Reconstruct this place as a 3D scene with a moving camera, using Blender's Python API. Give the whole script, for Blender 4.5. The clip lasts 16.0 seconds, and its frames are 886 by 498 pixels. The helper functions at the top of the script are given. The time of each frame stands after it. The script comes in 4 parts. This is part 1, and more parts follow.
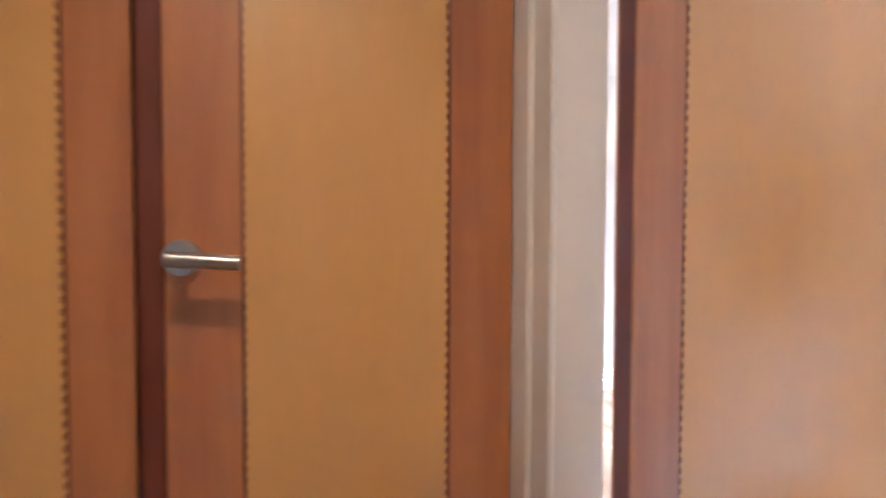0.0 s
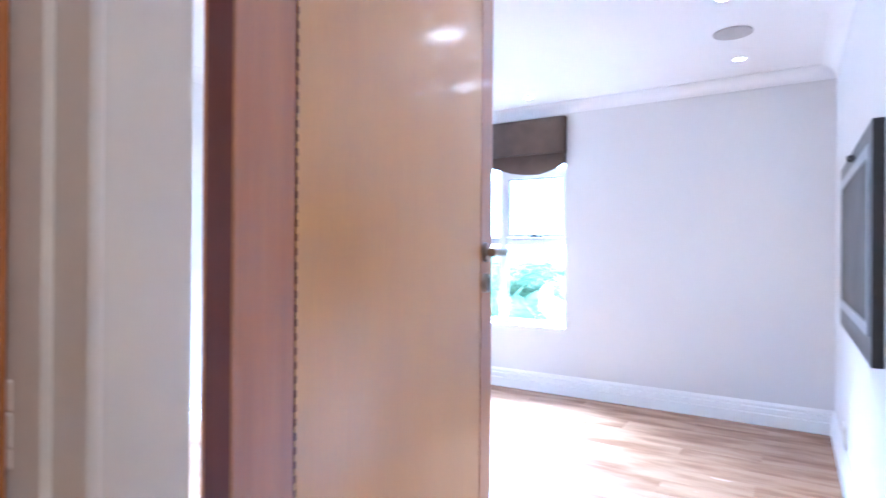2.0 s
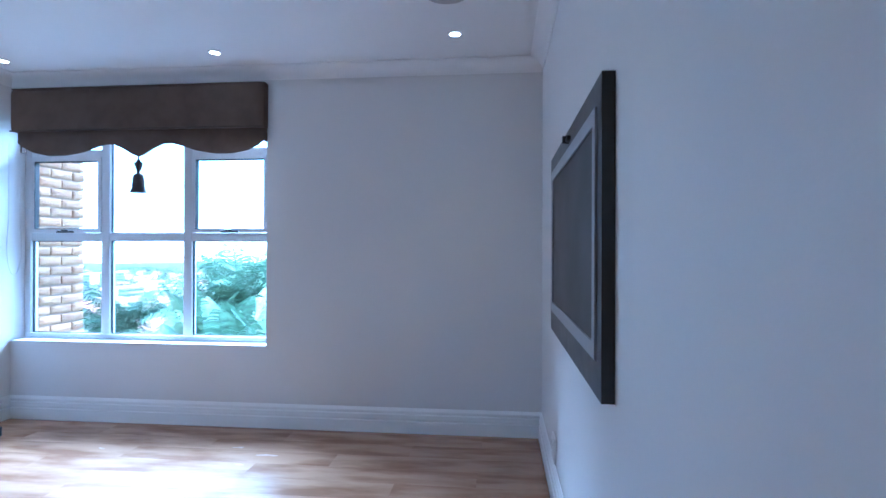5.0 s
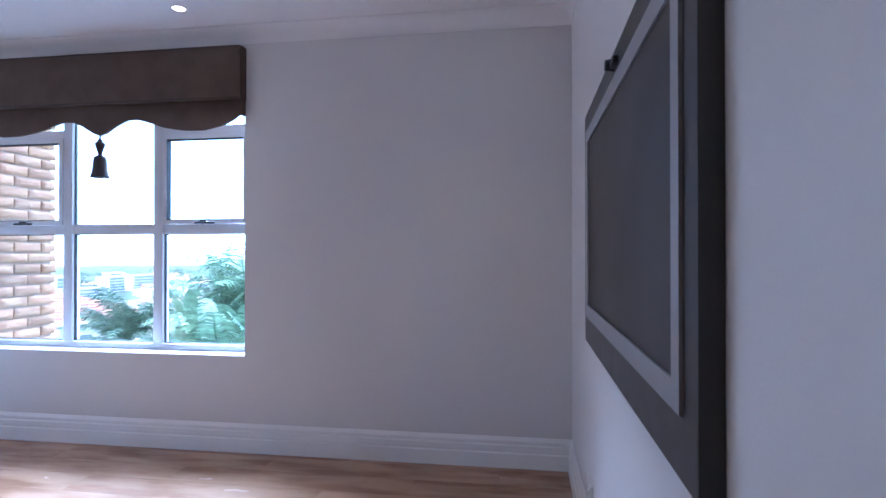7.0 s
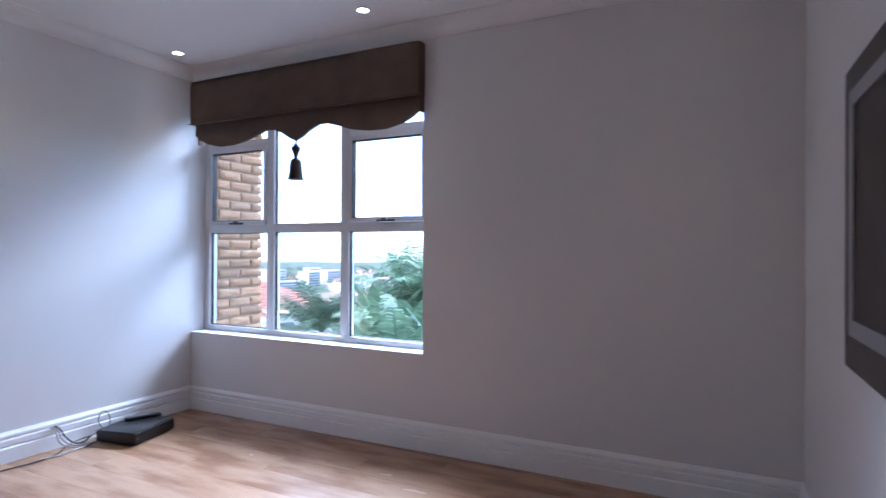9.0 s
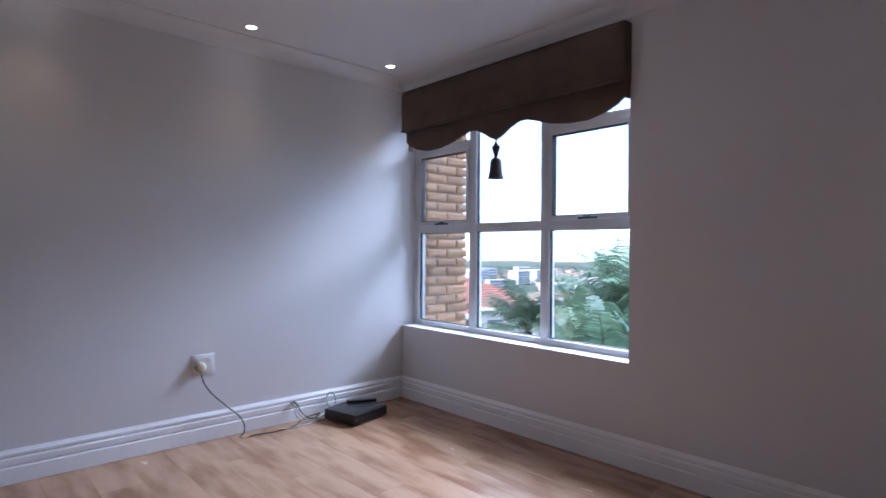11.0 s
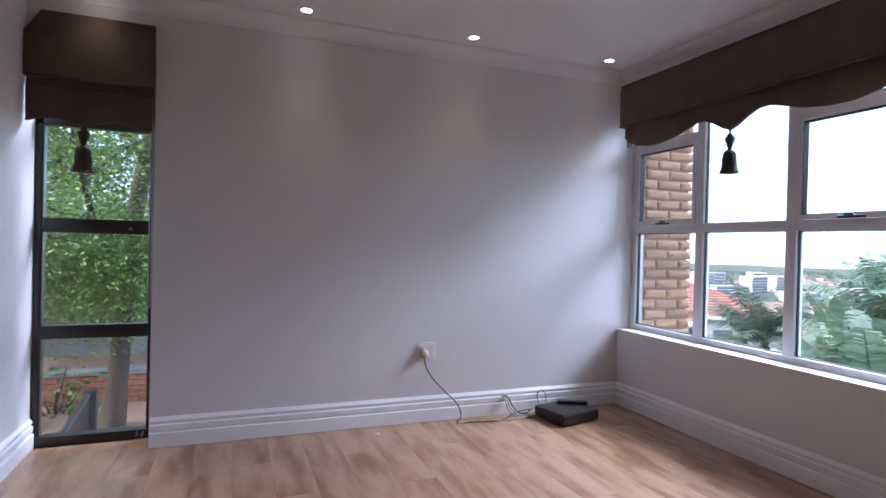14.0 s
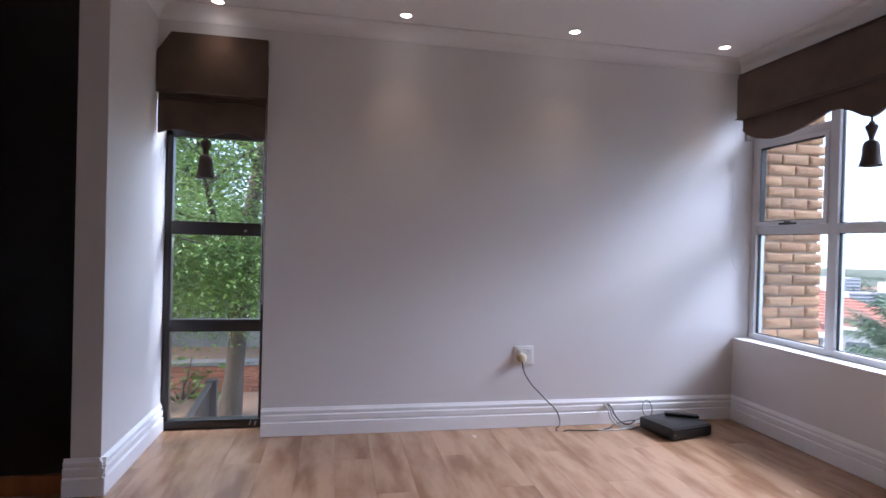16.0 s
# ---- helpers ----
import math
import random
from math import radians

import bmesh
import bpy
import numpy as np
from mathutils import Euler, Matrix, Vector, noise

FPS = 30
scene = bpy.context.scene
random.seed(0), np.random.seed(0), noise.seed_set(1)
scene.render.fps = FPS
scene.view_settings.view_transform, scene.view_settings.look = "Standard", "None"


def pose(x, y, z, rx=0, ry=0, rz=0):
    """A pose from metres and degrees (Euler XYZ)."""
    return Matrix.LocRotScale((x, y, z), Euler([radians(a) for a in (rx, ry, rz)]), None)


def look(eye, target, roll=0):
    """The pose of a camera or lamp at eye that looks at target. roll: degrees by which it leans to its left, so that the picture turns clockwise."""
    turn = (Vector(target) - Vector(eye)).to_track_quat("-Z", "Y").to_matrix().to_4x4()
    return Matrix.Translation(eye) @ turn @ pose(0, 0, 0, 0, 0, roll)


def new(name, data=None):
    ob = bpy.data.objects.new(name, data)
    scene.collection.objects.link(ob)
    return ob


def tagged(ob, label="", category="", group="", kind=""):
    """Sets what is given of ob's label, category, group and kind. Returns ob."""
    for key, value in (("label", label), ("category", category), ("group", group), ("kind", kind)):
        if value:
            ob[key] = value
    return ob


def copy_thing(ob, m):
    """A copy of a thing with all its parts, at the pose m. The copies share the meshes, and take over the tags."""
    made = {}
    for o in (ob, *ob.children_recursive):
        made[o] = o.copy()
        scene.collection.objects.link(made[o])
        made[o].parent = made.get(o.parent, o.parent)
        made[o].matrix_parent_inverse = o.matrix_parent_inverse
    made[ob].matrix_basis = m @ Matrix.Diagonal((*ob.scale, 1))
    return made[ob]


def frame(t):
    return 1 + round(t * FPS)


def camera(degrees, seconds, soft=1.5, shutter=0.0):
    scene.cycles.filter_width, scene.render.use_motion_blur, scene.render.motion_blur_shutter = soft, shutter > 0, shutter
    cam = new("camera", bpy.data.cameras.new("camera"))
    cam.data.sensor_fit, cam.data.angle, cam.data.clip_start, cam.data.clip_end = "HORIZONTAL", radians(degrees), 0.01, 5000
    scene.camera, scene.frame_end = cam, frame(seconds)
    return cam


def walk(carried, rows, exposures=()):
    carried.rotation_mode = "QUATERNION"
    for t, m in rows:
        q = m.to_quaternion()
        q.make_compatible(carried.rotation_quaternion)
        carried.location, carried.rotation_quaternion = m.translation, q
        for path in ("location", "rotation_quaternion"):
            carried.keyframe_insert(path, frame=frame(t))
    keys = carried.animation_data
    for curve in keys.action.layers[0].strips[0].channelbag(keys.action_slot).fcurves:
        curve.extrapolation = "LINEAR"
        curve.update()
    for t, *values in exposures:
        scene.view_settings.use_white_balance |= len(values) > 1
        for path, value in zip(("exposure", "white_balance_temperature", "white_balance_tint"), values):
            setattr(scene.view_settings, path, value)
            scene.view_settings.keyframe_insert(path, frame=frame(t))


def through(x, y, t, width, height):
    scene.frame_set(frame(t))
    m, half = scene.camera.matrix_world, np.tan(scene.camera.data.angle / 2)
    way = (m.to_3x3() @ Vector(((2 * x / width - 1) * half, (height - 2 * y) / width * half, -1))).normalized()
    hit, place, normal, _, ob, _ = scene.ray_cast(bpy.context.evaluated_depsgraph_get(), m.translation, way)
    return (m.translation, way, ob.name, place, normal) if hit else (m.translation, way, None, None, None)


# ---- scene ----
cam = camera(77.4, 16.0, shutter=0.5)
PATH = [
    (0, (1.341, 0.612, 1.24), (1.812, 2.555, 1.169), 0.2),
    (0.5, (1.326, 0.697, 1.24), (2.259, 2.466, 1.219), 0.5),
    (1, (1.383, 0.74, 1.232), (2.581, 2.342, 1.233), 0.3),
    (1.5, (1.417, 0.817, 1.232), (2.895, 2.164, 1.236), 0.3),
    (2, (1.449, 0.863, 1.231), (3.141, 1.93, 1.237), 0.4),
    (2.5, (1.512, 0.873, 1.234), (3.326, 1.715, 1.231), 0.3),
    (3, (1.643, 0.898, 1.233), (3.533, 1.552, 1.24), 0.3),
    (3.5, (1.765, 0.916, 1.231), (3.707, 1.393, 1.236), 0.4),
    (4, (1.932, 0.948, 1.23), (3.906, 1.271, 1.239), 0.2),
    (4.5, (2.118, 0.927, 1.229), (4.106, 1.148, 1.235), 0.2),
    (4.7, (2.197, 0.904, 1.233), (4.186, 1.11, 1.24), 0.2),
    (7, (2.957, 0.855, 1.178), (4.934, 1.154, 1.191), 0.0),
    (7.5, (3.001, 0.884, 1.176), (4.958, 1.297, 1.186), 0.1),
    (8, (3.073, 0.888, 1.173), (4.986, 1.473, 1.178), 0.2),
    (8.5, (3.109, 0.920, 1.172), (4.967, 1.659, 1.177), 0.3),
    (9, (3.151, 0.973, 1.172), (4.948, 1.851, 1.179), 0.3),
    (9.5, (3.207, 1.007, 1.171), (4.913, 2.051, 1.174), 0.1),
    (12, (3.285, 0.986, 1.170), (4.395, 2.650, 1.167), 1.1),
    (12.5, (3.275, 0.983, 1.169), (4.277, 2.715, 1.161), 1.4),
    (13, (3.267, 0.979, 1.170), (4.167, 2.765, 1.160), 1.3),
    (13.5, (3.258, 0.989, 1.171), (4.063, 2.819, 1.160), 1.3),
    (14, (3.252, 0.990, 1.172), (3.969, 2.857, 1.158), 1.4),
    (14.5, (3.255, 0.995, 1.173), (3.886, 2.893, 1.158), 1.5),
    (15, (3.268, 1.002, 1.173), (3.811, 2.927, 1.155), 1.5),
    (15.5, (3.269, 1.009, 1.173), (3.728, 2.955, 1.153), 1.5),
    (16, (3.256, 1.027, 1.171), (3.639, 2.990, 1.154), 1.5),
]
EXPOSURES = [(0.0, 6.97, 5550, 12), (0.5, 7.1, 5300, 12), (1.5, 7.05, 4650, 10), (2.5, 6.72, 4550, 10), (3.5, 6.0, 4450, 10), (4.7, 5.3, 4150, 4), (7.0, 5.05, 4700, 16), (9.0, 4.45, 5250, 18), (12.0, 3.88, 5600, 22), (16.0, 4.2, 6050, 24)]
walk(cam, [(t, look(eye, target, roll)) for t, eye, target, roll in PATH], EXPOSURES)
SPOT, HALL_FILL, EAST, NORTH = 0.25, 0.85, 168.0, 7.5


# ---- light ----
world = bpy.data.worlds.new("sky")
scene.world = world
world.use_nodes = True
sky = world.node_tree.nodes.new("ShaderNodeTexSky")
sky.sky_type = 'NISHITA'
sky.sun_disc = False
sky.sun_elevation = radians(38)
sky.sun_rotation = radians(264)
sky.air_density, sky.dust_density, sky.ozone_density = 1.0, 2.0, 1.0
tc = world.node_tree.nodes.new("ShaderNodeTexCoord")
low = world.node_tree.nodes.new("ShaderNodeMapping")
low.inputs["Location"].default_value = (0, 0, 0.075)   # the open horizon lies a little below eye level
world.node_tree.links.new(tc.outputs["Generated"], low.inputs[0])
world.node_tree.links.new(low.outputs[0], sky.inputs[0])
world.node_tree.links.new(sky.outputs[0], world.node_tree.nodes["Background"].inputs[0])
world.node_tree.nodes["Background"].inputs[1].default_value = 0.055
sun = new("sun", bpy.data.lights.new("sun", 'SUN'))
sun.data.energy, sun.data.angle, sun.data.color = 0.5, radians(20), (1, 0.95, 0.88)
sun.matrix_world = look((-28, -3, 24), (0, 0, 0))

# unseen lamps added outside, boosting sky light under the lintels of the two windows
for name, eye, aim, sx, sy, power in (("window_light", (10.2, 4.6, 5.0), (5.2, 2.6, 1.2), 8.0, 2.6, EAST), ("window_light", (2.54, 5.45, 2.95), (2.7, 3.4, 0.3), 1.2, 0.9, NORTH)):
    w = new(name, bpy.data.lights.new(name, 'AREA'))
    w.data.shape, w.data.size, w.data.size_y, w.data.energy, w.data.color = 'RECTANGLE', sx, sy, power, (0.80, 0.90, 1.0)
    w.matrix_world = look(eye, aim)

# ---- plan ----
XE, YN, YS, H = 6.02, 4.45, 0.612, 2.5      # east, north and south wall faces, ceiling
DOOR = (1.80, 1.327)                        # hinge edge of the open door
WIN_Y0, WIN_Y1, WIN_Z0, WIN_Z1 = 2.505, 4.45, 0.562, 2.22
NW_X0, NW_X1, NW_Z1 = 2.240, 2.845, 2.2


# ---- materials ----
def mat(name, col, rough=0.5, metal=0.0, scale=8.0, amount=0.08, bump=0.05, fine=60.0, stretch=(1, 1, 1), col2=None, spread=0.0, coat=0.0, lo=0.35, hi=0.62):
    """A surface with colour that varies at two scales, a little relief and uneven gloss."""
    m = bpy.data.materials.new(name)
    m.use_nodes = True
    nt = m.node_tree
    b = nt.nodes["Principled BSDF"]
    N, L = nt.nodes.new, nt.links.new
    tc, mp = N("ShaderNodeTexCoord"), N("ShaderNodeMapping")
    mp.inputs["Scale"].default_value = stretch
    L(tc.outputs["Object"], mp.inputs[0])
    info = N("ShaderNodeObjectInfo")
    add = N("ShaderNodeVectorMath")
    mul = N("ShaderNodeMath"); mul.operation = 'MULTIPLY'; mul.inputs[1].default_value = 37.0
    L(info.outputs["Random"], mul.inputs[0])
    L(mp.outputs[0], add.inputs[0]); L(mul.outputs[0], add.inputs[1])
    n1, n2 = N("ShaderNodeTexNoise"), N("ShaderNodeTexNoise")
    n1.inputs["Scale"].default_value, n2.inputs["Scale"].default_value = scale, fine
    n1.inputs["Detail"].default_value = n2.inputs["Detail"].default_value = 4
    L(add.outputs[0], n1.inputs["Vector"]); L(add.outputs[0], n2.inputs["Vector"])
    ramp = N("ShaderNodeMix"); ramp.data_type = 'RGBA'
    c2 = col2 or [c * 0.72 for c in col]
    ramp.inputs["A"].default_value, ramp.inputs["B"].default_value = (*c2, 1), (*col, 1)
    st = N("ShaderNodeMapRange")
    st.inputs["From Min"].default_value, st.inputs["From Max"].default_value = lo, hi
    if not col2:
        st.inputs["To Min"].default_value = 1 - min(1, amount * 6)
    L(n1.outputs[0], st.inputs[0]); L(st.outputs[0], ramp.inputs["Factor"])
    hsv = N("ShaderNodeHueSaturation")
    f = N("ShaderNodeMath"); f.operation = 'MULTIPLY_ADD'; f.inputs[1].default_value = amount * 2; f.inputs[2].default_value = 1 - amount
    L(n2.outputs[0], f.inputs[0])
    g = N("ShaderNodeMath"); g.operation = 'MULTIPLY_ADD'; g.inputs[1].default_value = spread * 2; g.inputs[2].default_value = -spread
    L(info.outputs["Random"], g.inputs[0])
    s = N("ShaderNodeMath"); L(f.outputs[0], s.inputs[0]); L(g.outputs[0], s.inputs[1])
    L(s.outputs[0], hsv.inputs["Value"])
    L(ramp.outputs["Result"], hsv.inputs["Color"]); L(hsv.outputs[0], b.inputs["Base Color"])
    r = N("ShaderNodeMath"); r.operation = 'MULTIPLY_ADD'; r.inputs[1].default_value = 0.16; r.inputs[2].default_value = rough - 0.08
    L(n1.outputs[0], r.inputs[0]); L(r.outputs[0], b.inputs["Roughness"])
    b.inputs["Metallic"].default_value = metal
    b.inputs["Coat Weight"].default_value = coat
    b.inputs["Coat Roughness"].default_value = 0.15
    if bump:
        bp = N("ShaderNodeBump"); bp.inputs["Strength"].default_value = bump; bp.inputs["Distance"].default_value = 0.01
        L(n2.outputs[0], bp.inputs["Height"]); L(bp.outputs[0], b.inputs["Normal"])
    return m


def lamp_mat(name, col, power):
    m = bpy.data.materials.new(name)
    m.use_nodes = True
    b = m.node_tree.nodes["Principled BSDF"]
    b.inputs["Emission Color"].default_value = (*col, 1)
    b.inputs["Emission Strength"].default_value = power
    return m


def glass_mat(name, tint=(0.93, 0.95, 0.945)):
    m = bpy.data.materials.new(name)
    m.use_nodes = True
    nt = m.node_tree
    nt.nodes.remove(nt.nodes["Principled BSDF"])
    tr, gl, mx, fr = (nt.nodes.new(n) for n in ("ShaderNodeBsdfTransparent", "ShaderNodeBsdfGlossy", "ShaderNodeMixShader", "ShaderNodeFresnel"))
    tr.inputs[0].default_value = (*tint, 1)
    gl.inputs["Roughness"].default_value = 0.02
    fr.inputs[0].default_value = 1.3
    for a, c in ((fr.outputs[0], mx.inputs[0]), (tr.outputs[0], mx.inputs[1]), (gl.outputs[0], mx.inputs[2]), (mx.outputs[0], nt.nodes["Material Output"].inputs[0])):
        nt.links.new(a, c)
    return m


WALL = mat("white_wall_paint", (0.74, 0.725, 0.72), 0.55, scale=1.2, amount=0.012, bump=0.06, fine=180)
CEIL = mat("ceiling_paint", (0.85, 0.84, 0.84), 0.75, scale=1.0, amount=0.01, bump=0.03, fine=150)
TRIM = mat("white_gloss_trim", (0.88, 0.88, 0.88), 0.35, scale=3, amount=0.015, bump=0.02, fine=90)
JAMB = mat("cream_frame_paint", (0.74, 0.69, 0.65), 0.38, scale=3, amount=0.02, bump=0.02, fine=60)
BOARD = mat("oak_laminate", (0.43, 0.262, 0.158), 0.24, scale=2.6, amount=0.07, bump=0.02, fine=38, stretch=(3.2, 0.75, 1), col2=(0.25, 0.132, 0.07), spread=0.015, lo=0.36, hi=0.60)
JOINT = mat("floor_joint", (0.16, 0.085, 0.045), 0.7, scale=8, amount=0.05)
MAPLE = mat("maple_veneer", (0.69, 0.375, 0.12), 0.36, scale=1.6, amount=0.035, bump=0.012, fine=40, stretch=(3, 3, 0.5), col2=(0.58, 0.295, 0.082), coat=0.8, lo=0.15, hi=0.85)
CHERRY = mat("cherry_veneer", (0.50, 0.195, 0.055), 0.34, scale=5, amount=0.07, bump=0.02, fine=50, stretch=(4, 4, 0.35), col2=(0.33, 0.10, 0.027), coat=1.0, lo=0.2, hi=0.8)
CHERRY_EDGE = mat("cherry_edge", (0.16, 0.035, 0.018), 0.4, scale=8, amount=0.08, bump=0.03, stretch=(4, 4, 0.4))
INLAY = mat("walnut_inlay", (0.27, 0.115, 0.04), 0.4, scale=30, amount=0.1)
STEEL = mat("brushed_steel", (0.40, 0.385, 0.375), 0.30, 1.0, scale=20, amount=0.05, bump=0.02, fine=200)
DARK = mat("dark_plastic", (0.02, 0.02, 0.022), 0.4, scale=20, amount=0.1)
ALU_W = mat("white_aluminium", (0.66, 0.67, 0.69), 0.35, scale=6, amount=0.03, bump=0.01)
ALU_B = mat("bronze_aluminium", (0.022, 0.018, 0.016), 0.38, scale=6, amount=0.08, bump=0.01)
GASKET = mat("rubber_gasket", (0.012, 0.012, 0.012), 0.7, scale=20, amount=0.1)
FABRIC = mat("brown_suede_fabric", (0.115, 0.078, 0.058), 0.9, scale=7, amount=0.10, bump=0.35, fine=260, col2=(0.085, 0.056, 0.042))
PIPING = mat("brown_piping", (0.075, 0.050, 0.036), 0.8, scale=30, amount=0.1, bump=0.2)
TASSEL = mat("dark_tassel_thread", (0.060, 0.040, 0.032), 0.85, scale=40, amount=0.2, bump=0.5, fine=300, stretch=(3, 3, 0.3))
TVFRAME = mat("charcoal_frame", (0.030, 0.028, 0.029), 0.35, scale=10, amount=0.06, bump=0.02)
TVSILVER = mat("silver_bezel", (0.42, 0.43, 0.46), 0.35, 0.6, scale=20, amount=0.03)
SCREEN = mat("screen_glass", (0.020, 0.014, 0.013), 0.42, scale=3, amount=0.03, bump=0.0)
BLACKGLOSS = mat("black_gloss_panel", (0.006, 0.0055, 0.0055), 0.22, scale=3, amount=0.1, bump=0.005)
PLASTIC_W = mat("white_plastic", (0.74, 0.73, 0.71), 0.35, scale=15, amount=0.02)
PLUG = mat("cream_plug", (0.62, 0.53, 0.36), 0.4, scale=20, amount=0.04)
CABLE = mat("black_cable", (0.014, 0.013, 0.013), 0.5, scale=20, amount=0.05)
CABLE_G = mat("grey_cable", (0.45, 0.43, 0.41), 0.5, scale=20, amount=0.05)
BOXBLACK = mat("decoder_black", (0.013, 0.013, 0.014), 0.35, scale=12, amount=0.1, bump=0.02)
GREYBTN = mat("grey_buttons", (0.22, 0.22, 0.23), 0.5, scale=12, amount=0.1)
GRILLE = mat("speaker_grille", (0.47, 0.46, 0.45), 0.6, scale=30, amount=0.05, bump=0.4, fine=400)
BRICK = mat("rockface_brick", (0.45, 0.265, 0.135), 0.9, scale=3, amount=0.24, bump=1.0, fine=24, col2=(0.36, 0.165, 0.08), spread=0.22)
MORTAR = mat("mortar", (0.37, 0.28, 0.20), 0.95, scale=14, amount=0.1, bump=0.5)
REDBRICK = mat("red_garden_brick", (0.26, 0.105, 0.06), 0.9, scale=3, amount=0.15, bump=0.5, fine=20, col2=(0.18, 0.075, 0.045), spread=0.08)
STONE = mat("grey_block", (0.17, 0.17, 0.16), 0.9, scale=2, amount=0.15, bump=0.4, fine=20)
PLASTER = mat("white_plaster", (0.55, 0.54, 0.52), 0.85, scale=2, amount=0.04, bump=0.2)
ROOFTILE = mat("terracotta_tile", (0.27, 0.12, 0.085), 0.8, scale=4, amount=0.12, bump=0.4, fine=18, col2=(0.20, 0.085, 0.06), spread=0.08)
GROUND = mat("earth_and_scrub", (0.065, 0.088, 0.045), 0.95, scale=0.05, amount=0.2, bump=0.4, fine=0.9, col2=(0.10, 0.105, 0.075))
EARTH = mat("leaf_strewn_paving", (0.19, 0.115, 0.075), 0.9, scale=1.1, amount=0.2, bump=0.6, fine=14, col2=(0.13, 0.09, 0.06))
BARK = mat("tree_bark", (0.04, 0.032, 0.023), 0.95, scale=4, amount=0.2, bump=1.0, fine=22, stretch=(2, 2, 0.6), col2=(0.02, 0.016, 0.012))
IRON = mat("dark_iron", (0.03, 0.03, 0.03), 0.5, 0.3, scale=10, amount=0.1)
PALISADE = mat("grey_palisade", (0.34, 0.36, 0.38), 0.6, 0.2, scale=10, amount=0.08)
TOWN_W = mat("town_render", (0.42, 0.42, 0.42), 0.85, scale=0.1, amount=0.06, spread=0.14)
TOWN_D = mat("town_window", (0.10, 0.12, 0.14), 0.4, scale=0.4, amount=0.1)
TOWN_R = mat("town_roof", (0.30, 0.18, 0.14), 0.85, scale=0.3, amount=0.1, spread=0.2)


def leaf_mat(name, a, b2, through=0.35):
    m = mat(name, a, 0.5, scale=1.3, amount=0.22, bump=0.0, col2=b2)
    nt = m.node_tree
    b = nt.nodes["Principled BSDF"]
    tl, mx = nt.nodes.new("ShaderNodeBsdfTranslucent"), nt.nodes.new("ShaderNodeMixShader")
    mx.inputs[0].default_value = through
    geo, hs = nt.nodes.new("ShaderNodeNewGeometry"), nt.nodes.new("ShaderNodeHueSaturation")
    mr = nt.nodes.new("ShaderNodeMapRange")
    mr.inputs["To Min"].default_value, mr.inputs["To Max"].default_value = 0.6, 1.45
    nt.links.new(geo.outputs["Random Per Island"], mr.inputs[0])
    nt.links.new(mr.outputs[0], hs.inputs["Value"])
    src = b.inputs["Base Color"].links[0].from_socket
    nt.links.new(src, hs.inputs["Color"])
    nt.links.new(hs.outputs[0], b.inputs["Base Color"]); nt.links.new(hs.outputs[0], tl.inputs[0])
    nt.links.new(b.outputs[0], mx.inputs[1]); nt.links.new(tl.outputs[0], mx.inputs[2])
    nt.links.new(mx.outputs[0], nt.nodes["Material Output"].inputs[0])
    return m


LEAF = leaf_mat("feathery_leaf", (0.10, 0.17, 0.035), (0.05, 0.10, 0.022))
PALM = leaf_mat("palm_leaf", (0.095, 0.15, 0.09), (0.06, 0.105, 0.065), 0.3)
STREL = leaf_mat("banana_leaf", (0.11, 0.165, 0.095), (0.06, 0.105, 0.06), 0.25)
FARTREE = leaf_mat("far_foliage", (0.05, 0.085, 0.04), (0.035, 0.06, 0.035), 0.1)
GLASS = glass_mat("clear_glass")
LAMP = lamp_mat("lamp_face", (1, 0.92, 0.78), 0.8)
GARDENLAMP = lamp_mat("garden_lamp_glow", (1, 0.97, 0.9), 4)


# ---- builders ----
def box(bm, x0, x1, y0, y1, z0, z1, bevel=0.0, m=None):
    r = bmesh.ops.create_cube(bm, size=1.0, matrix=Matrix.Translation(((x0 + x1) / 2, (y0 + y1) / 2, (z0 + z1) / 2)) @ Matrix.Diagonal((x1 - x0, y1 - y0, z1 - z0, 1)))
    vs = r["verts"]
    if bevel:
        es = list({e for v in vs for e in v.link_edges})
        k = bmesh.ops.bevel(bm, geom=es, offset=bevel, segments=2, profile=0.5, affect='EDGES')
        vs = list({v for f in k["faces"] for v in f.verts} | {v for v in vs if v.is_valid})
    if m is not None:
        bmesh.ops.transform(bm, matrix=m, verts=vs)
    return bm


def boxes(*rows, bevel=0.0):
    bm = bmesh.new()
    for r in rows:
        box(bm, *r, bevel=bevel)
    return bm


def cyl(bm, a, b, r0, r1=None, n=16):
    a, b = Vector(a), Vector(b)
    d = b - a
    m = Matrix.Translation((a + b) / 2) @ d.to_track_quat('Z', 'Y').to_matrix().to_4x4()
    bmesh.ops.create_cone(bm, cap_ends=True, segments=n, radius1=r0, radius2=r0 if r1 is None else r1, depth=d.length, matrix=m)
    return bm


def lathe(profile, n=20):
    """A turned body round z, from (radius, height) pairs."""
    bm = bmesh.new()
    rings = [[bm.verts.new((r * math.cos(2 * math.pi * k / n), r * math.sin(2 * math.pi * k / n), z)) for k in range(n)] for r, z in profile]
    for a, b in zip(rings, rings[1:]):
        for k in range(n):
            bm.faces.new((a[k], a[(k + 1) % n], b[(k + 1) % n], b[k]))
    bm.faces.new(rings[0][::-1]); bm.faces.new(rings[-1])
    return bm


